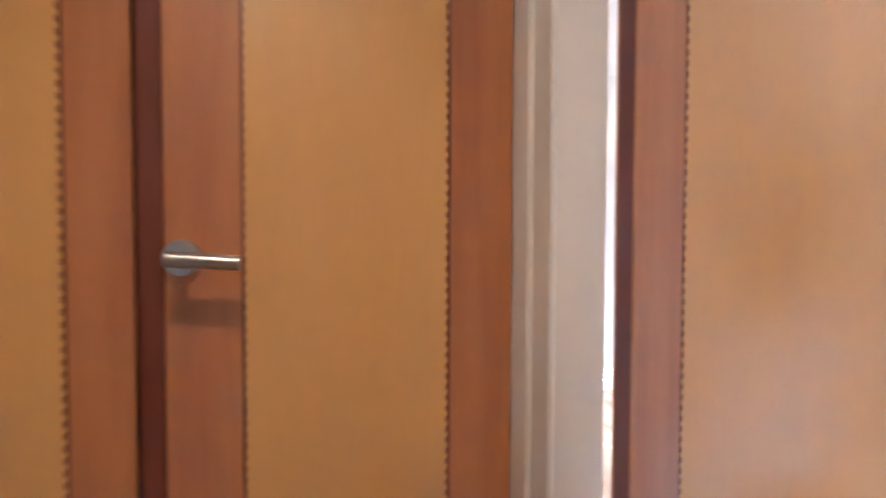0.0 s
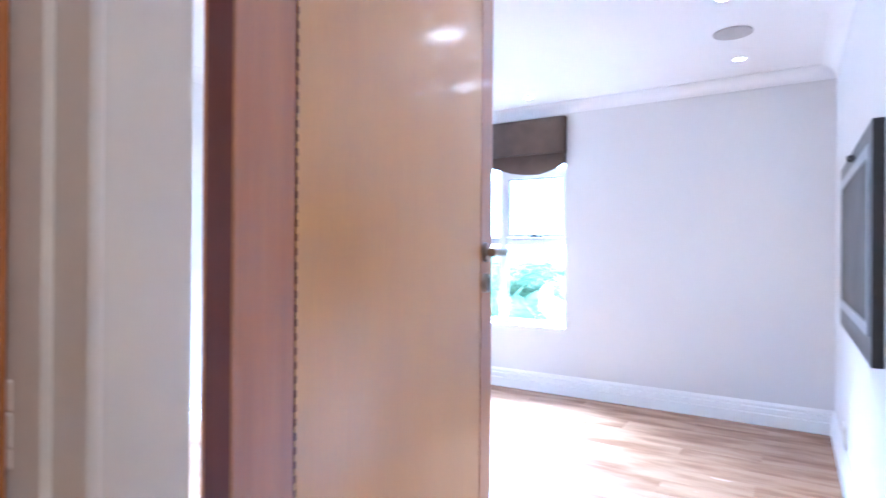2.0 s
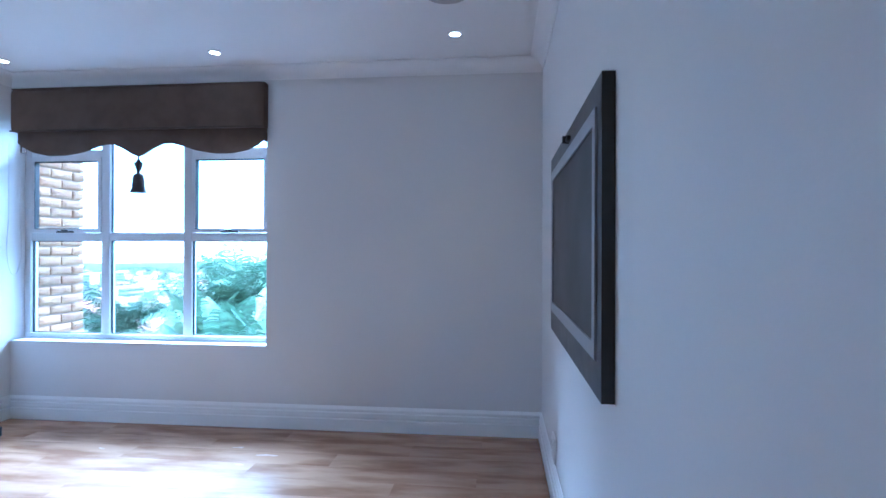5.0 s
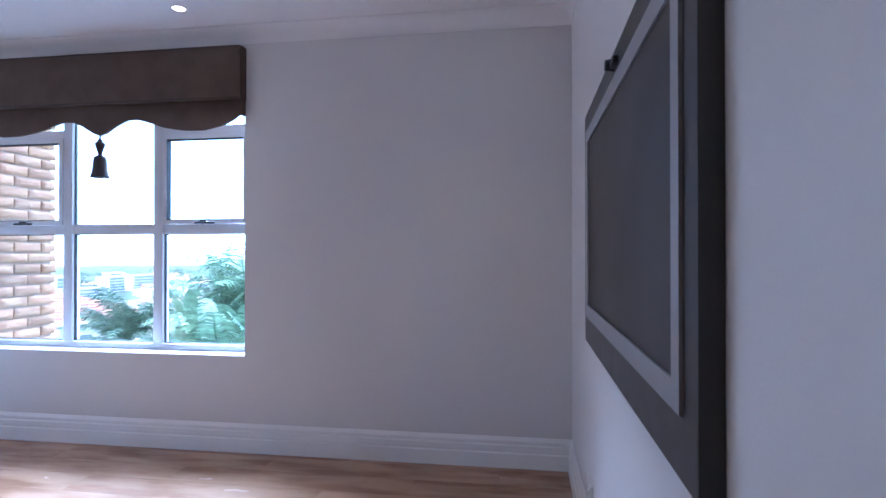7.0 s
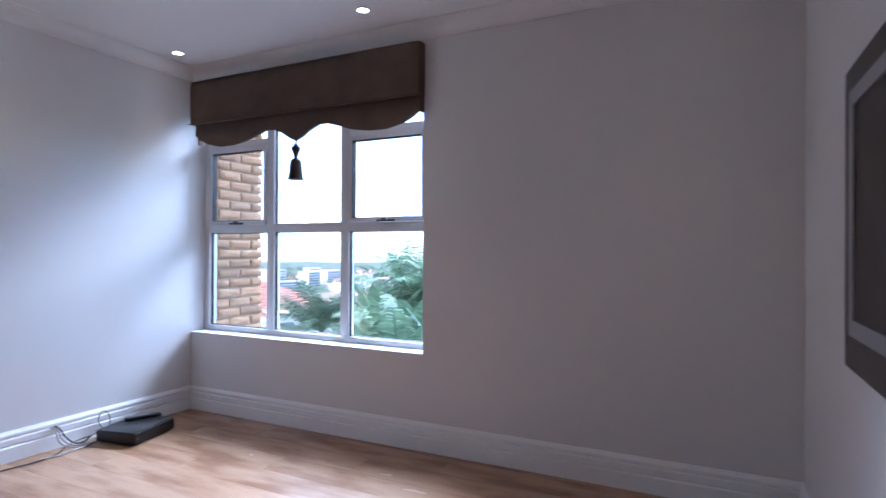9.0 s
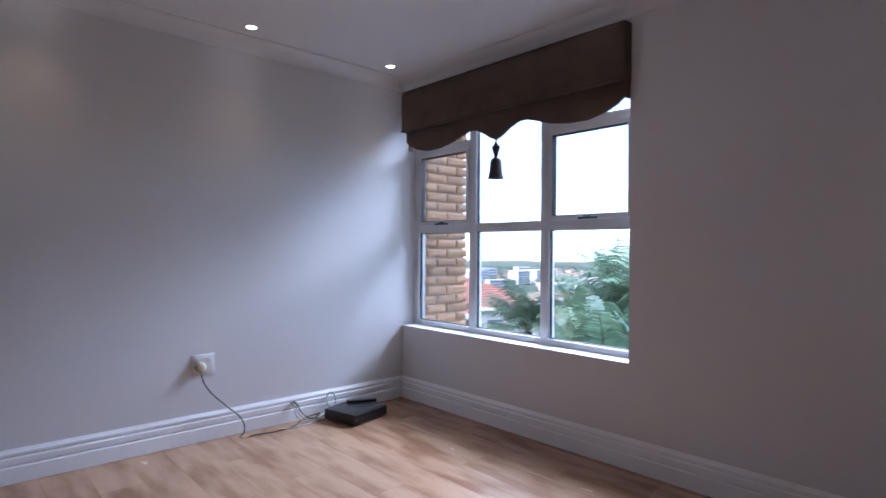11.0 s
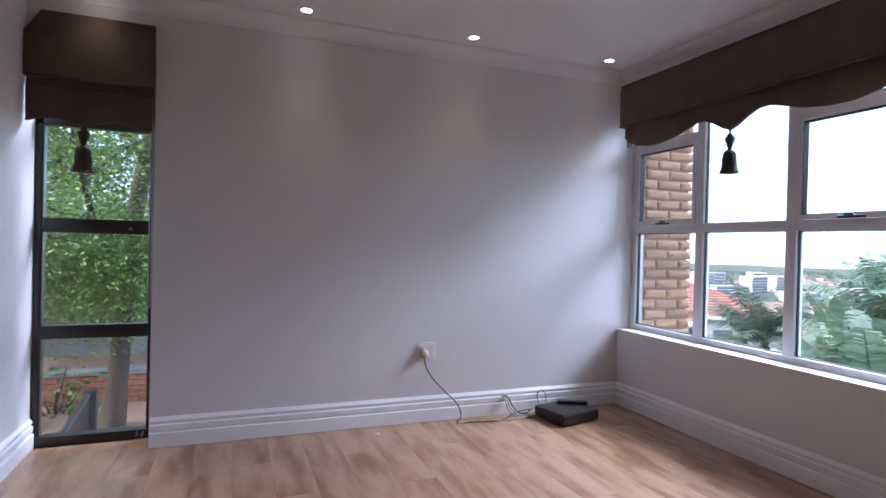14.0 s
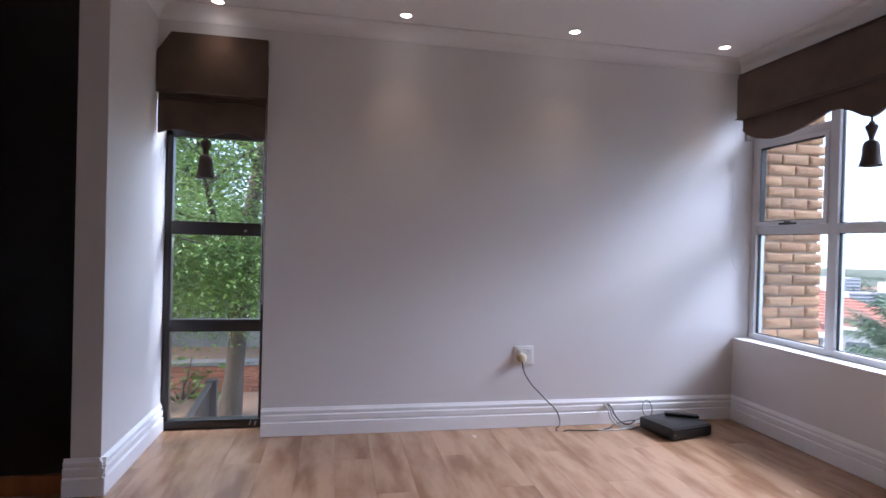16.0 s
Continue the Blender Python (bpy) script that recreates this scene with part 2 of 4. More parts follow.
def prism(pts, along, lo, hi):
    """A flat outline (list of pairs) drawn out along an axis."""
    bm = bmesh.new()
    put = {'x': lambda p, t: (t, p[0], p[1]), 'y': lambda p, t: (p[0], t, p[1]), 'z': lambda p, t: (p[0], p[1], t)}[along]
    a = [bm.verts.new(put(p, lo)) for p in pts]
    b = [bm.verts.new(put(p, hi)) for p in pts]
    n = len(pts)
    bm.faces.new(a); bm.faces.new(b)
    for k in range(n):
        bm.faces.new((a[k], a[(k + 1) % n], b[(k + 1) % n], b[k]))
    return bm


def mesh_of(name, bm, material, smooth=None):
    bmesh.ops.recalc_face_normals(bm, faces=bm.faces)
    if smooth:
        for f in bm.faces:
            f.smooth = True
        for e in bm.edges:
            e.smooth = len(e.link_faces) == 2 and e.calc_face_angle(0) < radians(smooth)
    me = bpy.data.meshes.new(name)
    bm.to_mesh(me)
    bm.free()
    me.materials.append(material)
    return me


def part(name, bm, material, parent=None, label="", smooth=None):
    ob = new(name, bm if isinstance(bm, bpy.types.Mesh) else mesh_of(name, bm, material, smooth))
    ob.parent = parent
    return tagged(ob, label)


def thing(name, label, category, group="", at=None, kind=""):
    ob = new(name)
    ob.empty_display_size = 0.1
    if at is not None:
        ob.matrix_basis = at
    return tagged(ob, label, category, group, kind)


def setting(name, bm, material, label, category, smooth=None):
    return tagged(part(name, bm, material, None, "", smooth), label, category, "", "structure")


def tube(name, pts, r, material, parent=None, label=""):
    cu = bpy.data.curves.new(name, 'CURVE')
    cu.dimensions, cu.bevel_depth, cu.bevel_resolution, cu.resolution_u = '3D', r, 2, 6
    sp = cu.splines.new('BEZIER')
    sp.bezier_points.add(len(pts) - 1)
    for p, q in zip(sp.bezier_points, pts):
        p.co, p.handle_left_type, p.handle_right_type = q, 'AUTO', 'AUTO'
    tmp = bpy.data.objects.new(name, cu)
    me = bpy.data.meshes.new_from_object(tmp)
    bpy.data.objects.remove(tmp)
    me.materials.clear(); me.materials.append(material)
    ob = new(name, me)
    ob.parent = parent
    return tagged(ob, label)


# ---- shell of the rooms ----
setting("wall_east", boxes((XE, XE + 0.25, YS - 0.2, WIN_Y0, -0.1, H + 0.1), (XE, XE + 0.25, WIN_Y0, WIN_Y1 + 0.02, -0.1, WIN_Z0), (XE, XE + 0.25, WIN_Y0, WIN_Y1 + 0.02, WIN_Z1, H + 0.1)), WALL,
        "smooth white painted wall with a wide window opening", "wall")
setting("wall_north", boxes((NW_X1, 6.206, YN, YN + 0.25, -0.1, H + 0.1), (NW_X0, NW_X1, YN, YN + 0.25, NW_Z1, H + 0.1)), WALL,
        "smooth white painted wall beside a tall narrow window", "wall")
setting("wall_south", boxes((2.4, XE + 0.25, YS - 0.2, YS, -0.1, H + 0.1), (-0.6, 2.4, 0.05, 0.25, -0.1, H + 0.1), (2.4, 2.5, 0.05, YS - 0.2, -0.1, H + 0.1)), WALL,
        "white painted wall carrying the framed screen", "wall")
setting("wall_pier", boxes((2.115, NW_X0, 3.765, 4.70, -0.1, H + 0.1)), WALL, "white painted wall end beside the narrow window", "wall")
setting("wall_alcove", boxes((-0.4, 2.115, 4.45, 4.70, -0.1, H + 0.1), (-0.6, -0.4, 1.55, 4.70, -0.1, H + 0.1)), WALL, "white wall behind the black wardrobe", "wall")
setting("wall_hall", boxes((-0.6, 0.56, 1.43, 1.55, -0.1, H + 0.1), (0.56, 1.76, 1.44, 1.55, 2.08, H + 0.1), (1.66, 1.76, 1.32, 1.55, 2.10, H + 0.1), (1.66, 1.76, 0.25, 0.36, -0.1, H + 0.1), (1.66, 1.76, 0.36, 1.32, 2.09, H + 0.1),
                          (-0.8, -0.6, 0.05, 1.55, -0.1, H + 0.1), (0.56, 1.70, 1.54, 1.60, -0.1, 2.08)), WALL, "pale painted passage wall around the doors", "wall")
setting("ceiling", boxes((-0.8, XE + 0.25, 0.05, 4.70, H, H + 0.12)), CEIL, "flat white painted ceiling", "ceiling")


def run_profile(name, prof, runs, material, label, category):
    """A moulding: prof is (out from the wall, height) pairs; runs are (axis, lo, hi, wall face, way out)."""
    bm = bmesh.new()
    for axis, lo, hi, face, way in runs:
        pts = [(face + way * (o - 0.002), z) for o, z in prof]
        b2 = prism(pts, axis, lo, hi)
        tmp = bpy.data.meshes.new("run")
        b2.to_mesh(tmp); b2.free()
        bm.from_mesh(tmp)
        bpy.data.meshes.remove(tmp)
    return setting(name, bm, material, label, category)


BASE = [(0, 0.002), (0.026, 0.002), (0.026, 0.078), (0.024, 0.082), (0.015, 0.085), (0.015, 0.090), (0.021, 0.094), (0.022, 0.122), (0.019, 0.126), (0.011, 0.129), (0.011, 0.133), (0.017, 0.137), (0.017, 0.150), (0.010, 0.160), (0.006, 0.168), (0, 0.168)]
run_profile("baseboard", BASE, [('x', NW_X1 + 0.002, XE, YN, -1), ('y', YS, YN, XE, -1), ('x', 2.4, XE, YS, 1), ('y', 3.765 - 0.025, 4.615, NW_X0, 1), ('x', 2.09, NW_X0 + 0.025, 3.765, -1)],
            TRIM, "tall white moulded skirting board with two grooves", "skirting board")
COVE = [(0.0, H - 0.085), (0.006, H - 0.085), (0.007, H - 0.079)] + [(0.085 - 0.078 * math.cos(radians(d)), H - 0.079 + 0.072 * math.sin(radians(d))) for d in range(8, 90, 9)] + [(0.087, H - 0.005), (0.087, H - 0.001), (0.0, H - 0.001)]
run_profile("cornice", COVE, [('x', NW_X0, XE, YN, -1), ('y', YS, YN, XE, -1), ('x', 2.4, XE, YS, 1), ('y', 3.765, YN, NW_X0, 1)],
            CEIL, "white plaster cove cornice", "cornice")

setting("window_sill", boxes((XE - 0.006, XE + 0.20, WIN_Y0 + 0.002, WIN_Y1 - 0.002, WIN_Z0 - 0.002, WIN_Z0 + 0.006), bevel=0.003), TRIM, "white painted window ledge", "window sill")

# ---- east window ----
WX = 6.155
win = thing("window_1", "wide white aluminium window with six panes", "window", kind="structure")
M1, M2, T1 = 3.155, 3.797, 1.328
ZS = 1.92
for name, r in (("window_frame", (WX - 0.02, WX + 0.05, 2.508, 2.548, WIN_Z0 + 0.006, WIN_Z1)), ("window_frame", (WX - 0.02, WX + 0.05, 4.398, 4.447, WIN_Z0 + 0.006, WIN_Z1)),
                ("window_frame", (WX - 0.022, WX + 0.05, 2.51, 4.446, WIN_Z0 + 0.004, WIN_Z0 + 0.045)), ("window_frame", (WX - 0.022, WX + 0.05, 2.51, 4.446, WIN_Z1 - 0.04, WIN_Z1 - 0.001)),
                ("mullion", (WX - 0.018, WX + 0.048, M1 - 0.032, M1 + 0.032, WIN_Z0 + 0.04, WIN_Z1 - 0.03)), ("mullion", (WX - 0.018, WX + 0.048, M2 - 0.032, M2 + 0.032, WIN_Z0 + 0.04, WIN_Z1 - 0.03)),
                ("transom", (WX - 0.016, WX + 0.046, 2.54, M1 - 0.03, T1 - 0.032, T1 + 0.028)), ("transom", (WX - 0.016, WX + 0.046, M1 + 0.03, M2 - 0.03, T1 - 0.03, T1 + 0.028)),
                ("transom", (WX - 0.016, WX + 0.046, M2 + 0.03, 4.40, T1 - 0.032, T1 + 0.028)),
                ("transom", (WX - 0.016, WX + 0.046, 2.54, M1 - 0.03, ZS - 0.005, ZS + 0.05)), ("transom", (WX - 0.016, WX + 0.046, M2 + 0.03, 4.40, ZS - 0.005, ZS + 0.05))):
    part(name, boxes(r, bevel=0.004), ALU_W, win, smooth=40)


def ring(x0, x1, y0, y1, z0, z1, w):
    return boxes((x0, x1, y0, y1, z0, z0 + w), (x0, x1, y0, y1, z1 - w, z1), (x0, x1, y0, y0 + w, z0 + w, z1 - w), (x0, x1, y1 - w, y1, z0 + w, z1 - w))


for y0, y1 in ((2.548, M1 - 0.032), (M2 + 0.032, 4.398)):
    sash = part("sash", ring(WX - 0.026, WX + 0.02, y0 + 0.002, y1 - 0.002, T1 + 0.03, ZS - 0.004, 0.026), ALU_W, win, "top-hung opening sash")
    part("gasket", ring(WX - 0.020, WX + 0.016, y0 + 0.026, y1 - 0.026, T1 + 0.054, ZS - 0.028, 0.006), GASKET, sash)
    yc = (y0 + y1) / 2
    bm = boxes((WX - 0.044, WX - 0.026, yc - 0.022, yc + 0.022, T1 + 0.034, T1 + 0.052), bevel=0.003)
    box(bm, WX - 0.056, WX - 0.042, yc - 0.085, yc + 0.05, T1 + 0.028, T1 + 0.042, 0.004)
    part("window_handle", bm, DARK, sash, "black casement catch")
for y0, y1, z0, z1 in ((2.548, M1 - 0.032, WIN_Z0 + 0.045, T1 - 0.032), (M1 + 0.032, M2 - 0.032, WIN_Z0 + 0.045, T1 - 0.03), (M2 + 0.032, 4.398, WIN_Z0 + 0.045, T1 - 0.032),
                       (M1 + 0.032, M2 - 0.032, T1 + 0.028, WIN_Z1 - 0.04), (2.574, M1 - 0.06, T1 + 0.056, ZS - 0.03), (M2 + 0.06, 4.372, T1 + 0.056, ZS - 0.03),
                       (2.548, M1 - 0.032, ZS + 0.05, WIN_Z1 - 0.04), (M2 + 0.032, 4.398, ZS + 0.05, WIN_Z1 - 0.04)):
    part("gasket", ring(WX + 0.002, WX + 0.020, y0, y1, z0, z1, 0.005), GASKET, win)
    p = part("pane", boxes((WX + 0.008, WX + 0.013, y0 + 0.001, y1 - 0.001, z0 + 0.001, z1 - 0.001)), GLASS, win)
    p.visible_shadow = False

# ---- north window ----
nwin = thing("window_2", "tall narrow dark bronze window with three panes", "window", kind="structure")
NY = 4.63
for name, r in (("window_frame", (NW_X0 + 0.001, NW_X0 + 0.042, NY, NY + 0.06, 0.004, NW_Z1)), ("window_frame", (NW_X1 - 0.038, NW_X1 - 0.001, NY, NY + 0.06, 0.004, NW_Z1)),
                ("window_frame", (NW_X0 + 0.002, NW_X1 - 0.002, NY - 0.012, NY + 0.06, 0.002, 0.055)), ("window_frame", (NW_X0 + 0.002, NW_X1 - 0.002, NY, NY + 0.06, 1.785, 1.83)),
                ("window_frame", (NW_X0 + 0.002, NW_X1 - 0.002, NY, NY + 0.06, 2.15, 2.2)),
                ("transom", (NW_X0 + 0.04, NW_X1 - 0.036, NY - 0.006, NY + 0.055, 1.19, 1.272)), ("transom", (NW_X0 + 0.04, NW_X1 - 0.036, NY - 0.006, NY + 0.055, 0.597, 0.672))):
    part(name, boxes(r, bevel=0.004), ALU_B, nwin, smooth=40)
for z0, z1 in ((0.055, 0.597), (0.672, 1.19), (1.272, 1.785), (1.83, 2.15)):
    p = part("pane", boxes((NW_X0 + 0.042, NW_X1 - 0.038, NY + 0.028, NY + 0.033, z0, z1)), GLASS, nwin)
    p.visible_shadow = False
part("window_handle", boxes((2.47, 2.60, NY - 0.028, NY - 0.006, 0.664, 0.676), bevel=0.003), DARK, nwin, "low black catch")
part("lock_pin", cyl(bmesh.new(), (2.71, NY - 0.014, 1.222), (2.71, NY - 0.004, 1.222), 0.009), STEEL, nwin, "small steel lock button")
bm = bmesh.new()
cyl(bm, (2.765, NY - 0.05, 0.03), (2.77, NY - 0.05, 0.055), 0.004, n=8); cyl(bm, (2.795, NY - 0.05, 0.025), (2.80, NY - 0.05, 0.052), 0.004, n=8)
part("bottom_stay", bm, STEEL, nwin, "small bright stay pins")


# ---- pelmets and tassels ----
def tassel(at, k, label):
    t = thing("tassel", label, "tassel", "window tassels", at)
    part("cord", cyl(bmesh.new(), (0, 0, -0.035), (0, 0, 0.02), 0.006, n=10), TASSEL, t)
    part("knot", lathe([(0.006, -0.02), (0.014, -0.022), (0.016, -0.035), (0.010, -0.037)]), TASSEL, t, smooth=50)
    part("neck", lathe([(0.010, -0.036), (0.027, -0.040), (0.029, -0.052), (0.022, -0.075), (0.013, -0.103), (0.012, -0.118), (0.018, -0.120)]), TASSEL, t, smooth=50)
    bm = lathe([(0.016, -0.117), (0.030, -0.126), (0.038, -0.145), (0.040, -0.18), (0.043, -0.215), (0.050, -0.242), (0.055, -0.252), (0.047, -0.254)], 40)
    for v in bm.verts:
        a = math.atan2(v.co.y, v.co.x)
        s = 1 + 0.05 * math.sin(a * 20)
        v.co.x *= s; v.co.y *= s
    part("skirt", bm, TASSEL, t, "fringed bell-shaped skirt", smooth=80)
    return t


def scallop(y):
    """Lower edge of the wide pelmet at y."""
    u = abs(y - 3.427) / 0.93
    keys = [(0, 1.888), (0.05, 1.905), (0.12, 1.945), (0.20, 1.977), (0.27, 1.979), (0.36, 1.955), (0.46, 1.925), (0.60, 1.905), (0.74, 1.902), (0.86, 1.925), (0.94, 1.958), (1.0, 2.0)]
    for (a, za), (b, zb) in zip(keys, keys[1:]):
        if u <= b:
            k = (u - a) / (b - a)
            return za + (zb - za) * k
    return keys[-1][1]


pel = thing("window_pelmet", "brown suede pelmet with scalloped lower edge above the wide window", "pelmet")
# upper box: a padded panel with short returns to the wall
bm = bmesh.new()
Y0, Y1, FX = 2.498, 4.385, 5.930
n, m = 48, 10
grid = []
for j in range(m + 1):
    z = 2.075 + (2.385 - 2.075) * j / m
    row = []
    pts = [(XE + 0.001, Y0)] + [(FX + 0.012 * (k in (0, n)), Y0 + (Y1 - Y0) * k / n) for k in range(n + 1)] + [(XE + 0.001, Y1)]
    for x, y in pts:
        top = 0.02 if j == m else (0.008 if j == 0 else 0)
        row.append(bm.verts.new((min(x + top, XE + 0.001) + (0.006 * noise.noise(Vector((y * 3, z * 5, 0.3))) if x < 6 else 0), y, z + 0.004 * noise.noise(Vector((y * 4, z, 1.0))))))
    grid.append(row)
for a, b in zip(grid, grid[1:]):
    for k in range(len(a) - 1):
        bm.faces.new((a[k], a[k + 1], b[k + 1], b[k]))
bm.faces.new(grid[-1]); bm.faces.new(grid[0][::-1])
part("pelmet_box", bm, FABRIC, pel, "padded brown fabric box", smooth=60)
for z, x in ((2.078, FX + 0.002), (2.380, FX + 0.016)):
    tube("piping", [(x, Y0 + 0.006 + (Y1 - Y0 - 0.012) * k / 12, z + 0.003 * noise.noise(Vector((k * 0.7, z, 0)))) for k in range(13)], 0.005, PIPING, pel)
bm = bmesh.new()
rows = []
n = 120
for y in [2.50 + (4.352 - 2.50) * k / n for k in range(n + 1)]:
    zb = scallop(y)
    xw = 0.006 * noise.noise(Vector((y * 4, 0, 2.0)))
    rows.append([bm.verts.new((5.972 + xw - 0.004 * j / 3, y, 2.09 + (zb - 2.09) * j / 3)) for j in range(4)] + [bm.verts.new((5.986 + xw, y, 2.09 + (zb - 2.09) * j / 3)) for j in (3, 2, 1, 0)])
for a, b in zip(rows, rows[1:]):
    for k in range(8):
        bm.faces.new((a[k], a[(k + 1) % 8], b[(k + 1) % 8], b[k]))
bm.faces.new(rows[0]); bm.faces.new(rows[-1])
val = part("valance", bm, FABRIC, pel, "scalloped hanging valance", smooth=60)
part("valance_return", boxes((5.985, XE + 0.001, 2.502, 2.515, 1.985, 2.075)), FABRIC, pel)
part("valance_return", boxes((5.985, XE + 0.001, 4.335, 4.348, 1.93, 2.075)), FABRIC, pel)
tassel(pose(5.975, 3.427, 1.888), 1, "dark brown bell tassel hanging from the wide pelmet")

# narrow blind over the north window
bl = thing("window_pelmet", "brown suede pelmet with scalloped edge above the narrow window", "pelmet")


def drape(x0, x1, ztop, zb, y, thick, n=40, cut=0.0, wob=0.004):
    bm = bmesh.new()
    rows = []
    for k in range(n + 1):
        x = x0 + (x1 - x0) * k / n
        zt = ztop - max(0, cut - (x - x0)) * 1.5
        b = zb(x)
        w = wob * noise.noise(Vector((x * 6, y, 0.5)))
        rows.append([bm.verts.new((x, y + w - 0.006 * math.sin(math.pi * j / 4), zt + (b - zt) * j / 4)) for j in range(5)] + [bm.verts.new((x, y + w + thick, zt + (b - zt) * j / 4)) for j in (4, 3, 2, 1, 0)])
    for a, b in zip(rows, rows[1:]):
        for k in range(10):
            bm.faces.new((a[k], a[(k + 1) % 10], b[(k + 1) % 10], b[k]))
    bm.faces.new(rows[0]); bm.faces.new(rows[-1])
    return bm


part("pelmet_box", drape(NW_X0 - 0.0 + 0.004, NW_X1 - 0.003, 2.335, lambda x: 1.992 + 0.004 * math.sin(x * 9), 4.405, 0.11, cut=0.075), FABRIC, bl, "padded brown fabric box", smooth=60)
tube("piping", [(NW_X0 + 0.008 + (NW_X1 - NW_X0 - 0.014) * k / 8, 4.399, 1.994 + 0.004 * math.sin(k)) for k in range(9)], 0.006, PIPING, bl)
part("valance", drape(NW_X0 + 0.010, NW_X1 - 0.008, 1.99, lambda x: 1.770 + 0.016 * math.cos((x - 2.508) / 0.30 * 2 * math.pi) * -1 + 0.006, 4.43, 0.02, n=60), FABRIC, bl, "scalloped hanging valance", smooth=60)
tube("piping", [(NW_X0 + 0.012 + (NW_X1 - NW_X0 - 0.022) * k / 8, 4.426, 1.955 + 0.004 * math.sin(k * 1.3)) for k in range(9)], 0.005, PIPING, bl)
tassel(pose(2.508, 4.44, 1.77), 1, "dark brown bell tassel hanging before the narrow window")
# blind chains
ch = thing("blind_chain", "thin white blind cord looped beside the wide window", "blind cord")
tube("cord", [(5.985, 4.437, 2.0), (5.986, 4.437, 1.5), (5.99, 4.436, 1.10), (6.03, 4.436, 1.045), (6.075, 4.436, 1.10), (6.08, 4.437, 1.5), (6.08, 4.437, 2.0)], 0.0016, PLASTIC_W, ch)
ch = thing("blind_chain", "thin steel bead chain beside the narrow window", "blind cord")
tube("cord", [(2.837, 4.455, 1.8), (2.838, 4.452, 1.3), (2.837, 4.452, 0.83), (2.831, 4.45, 0.79), (2.827, 4.452, 0.83), (2.827, 4.455, 1.8)], 0.003, STEEL, ch)


# ---- doors ----
def lever(parent, side, lock=True, reach=0.115):
    """Lever handle on a face at y = 0 that looks along side * y, lever towards -x."""
    s = side
    h = part("door_handle", cyl(bmesh.new(), (0, 0, 0), (0, s * 0.010, 0), 0.025, 0.0235, 28), STEEL, parent, "round steel rose with straight lever", smooth=40)
    bm = bmesh.new()
    cyl(bm, (0, s * 0.008, 0), (0, s * 0.052, 0), 0.0095, n=18)
    cyl(bm, (0.009, s * 0.050, 0), (-reach, s * 0.050, 0), 0.0105, 0.0100, 20)
    part("lever", bm, STEEL, h, smooth=40)
    if lock:
        k = part("lock_rose", cyl(bmesh.new(), (0, 0, -0.078), (0, s * 0.012, -0.078), 0.025, 0.023, 28), STEEL, parent, "round steel lock cylinder rose", smooth=40)
        bm = cyl(bmesh.new(), (0, s * 0.009, -0.073), (0, s * 0.0135, -0.073), 0.010, n=16)
        box(bm, -0.0055, 0.0055, s * 0.0115 - 0.002, s * 0.0115 + 0.002, -0.096, -0.073)
        part("keyhole", bm, DARK, k)
        return [h, k]
    return [h]


def leaf(parent, w, h, t, st=0.105):
    """A veneered leaf: x from 0 to w, front face at y = 0 looking to -y."""
    part("core", boxes((0.001, w - 0.001, 0.0015, t - 0.0015, 0.006, h - 0.001)), CHERRY_EDGE, parent, "dark cherry door edge")
    for f, y0, y1 in ((0, 0.0, 0.004), (1, t - 0.004, t)):
        part("stile", boxes((0, st - 0.006, y0, y1, 0.005, h)), CHERRY, parent, "reddish cherry stile")
        part("stile", boxes((w - st + 0.006, w, y0, y1, 0.005, h)), CHERRY, parent, "reddish cherry stile")
        part("panel", boxes((st + 0.006 - 0.008, w - st - 0.006 + 0.008, y0 + 0.0004, y1 - 0.0004, 0.005, h)), MAPLE, parent, "golden maple panel")
    # chequered inlay lines on the front
    for x in (st - 0.0035, w - st - 0.0035 + 0.002):
        me = []
        bm = bmesh.new()
        z = 0.02
        while z < h - 0.02:
            v = [bm.verts.new(c) for c in ((x, -0.0006, z), (x + 0.0036, -0.0006, z), (x + 0.0036, -0.0006, z + 0.0085), (x, -0.0006, z + 0.0085))]
            f = bm.faces.new(v)
            z += 0.0165
        g = bmesh.ops.extrude_face_region(bm, geom=list(bm.faces))
        bmesh.ops.translate(bm, vec=(0, 0.001, 0), verts=[e for e in g["geom"] if isinstance(e, bmesh.types.BMVert)])
        ob = part("inlay", bm, INLAY, parent, "fine dark chequered inlay line")


d1 = thing("door_1", "open maple and cherry veneered bedroom door with steel lever", "door", at=pose(DOOR[0], DOOR[1], 0, 0, 0, 12.2), kind="structure")
leaf(d1, 0.975, 2.04, 0.040)
for p in lever(d1, -1):
    p.location = (0.903, 0, 1.228)

d2 = thing("door_2", "closed maple and cherry veneered cupboard door with lever handle", "door", at=pose(1.150, 1.43, 0), kind="structure")
leaf(d2, 0.500, 2.04, 0.035)
for p in lever(d2, -1, False, 0.080):
    p.location = (0.022, 0, 1.200)
    p.rotation_euler = (0, radians(184), 0)
h = part("hinge", boxes((0.500, 0.512, -0.008, 0.004, 1.060, 1.090), (0.500, 0.512, -0.008, 0.004, 1.0915, 1.118), (0.500, 0.512, -0.008, 0.004, 1.042, 1.0585), bevel=0.002), JAMB, d2, "painted butt hinge")
d3 = thing("door_3", "closed maple and cherry veneered cupboard door leaf", "door", at=pose(0.615, 1.43, 0), kind="structure")
leaf(d3, 0.497, 2.04, 0.035, 0.086)
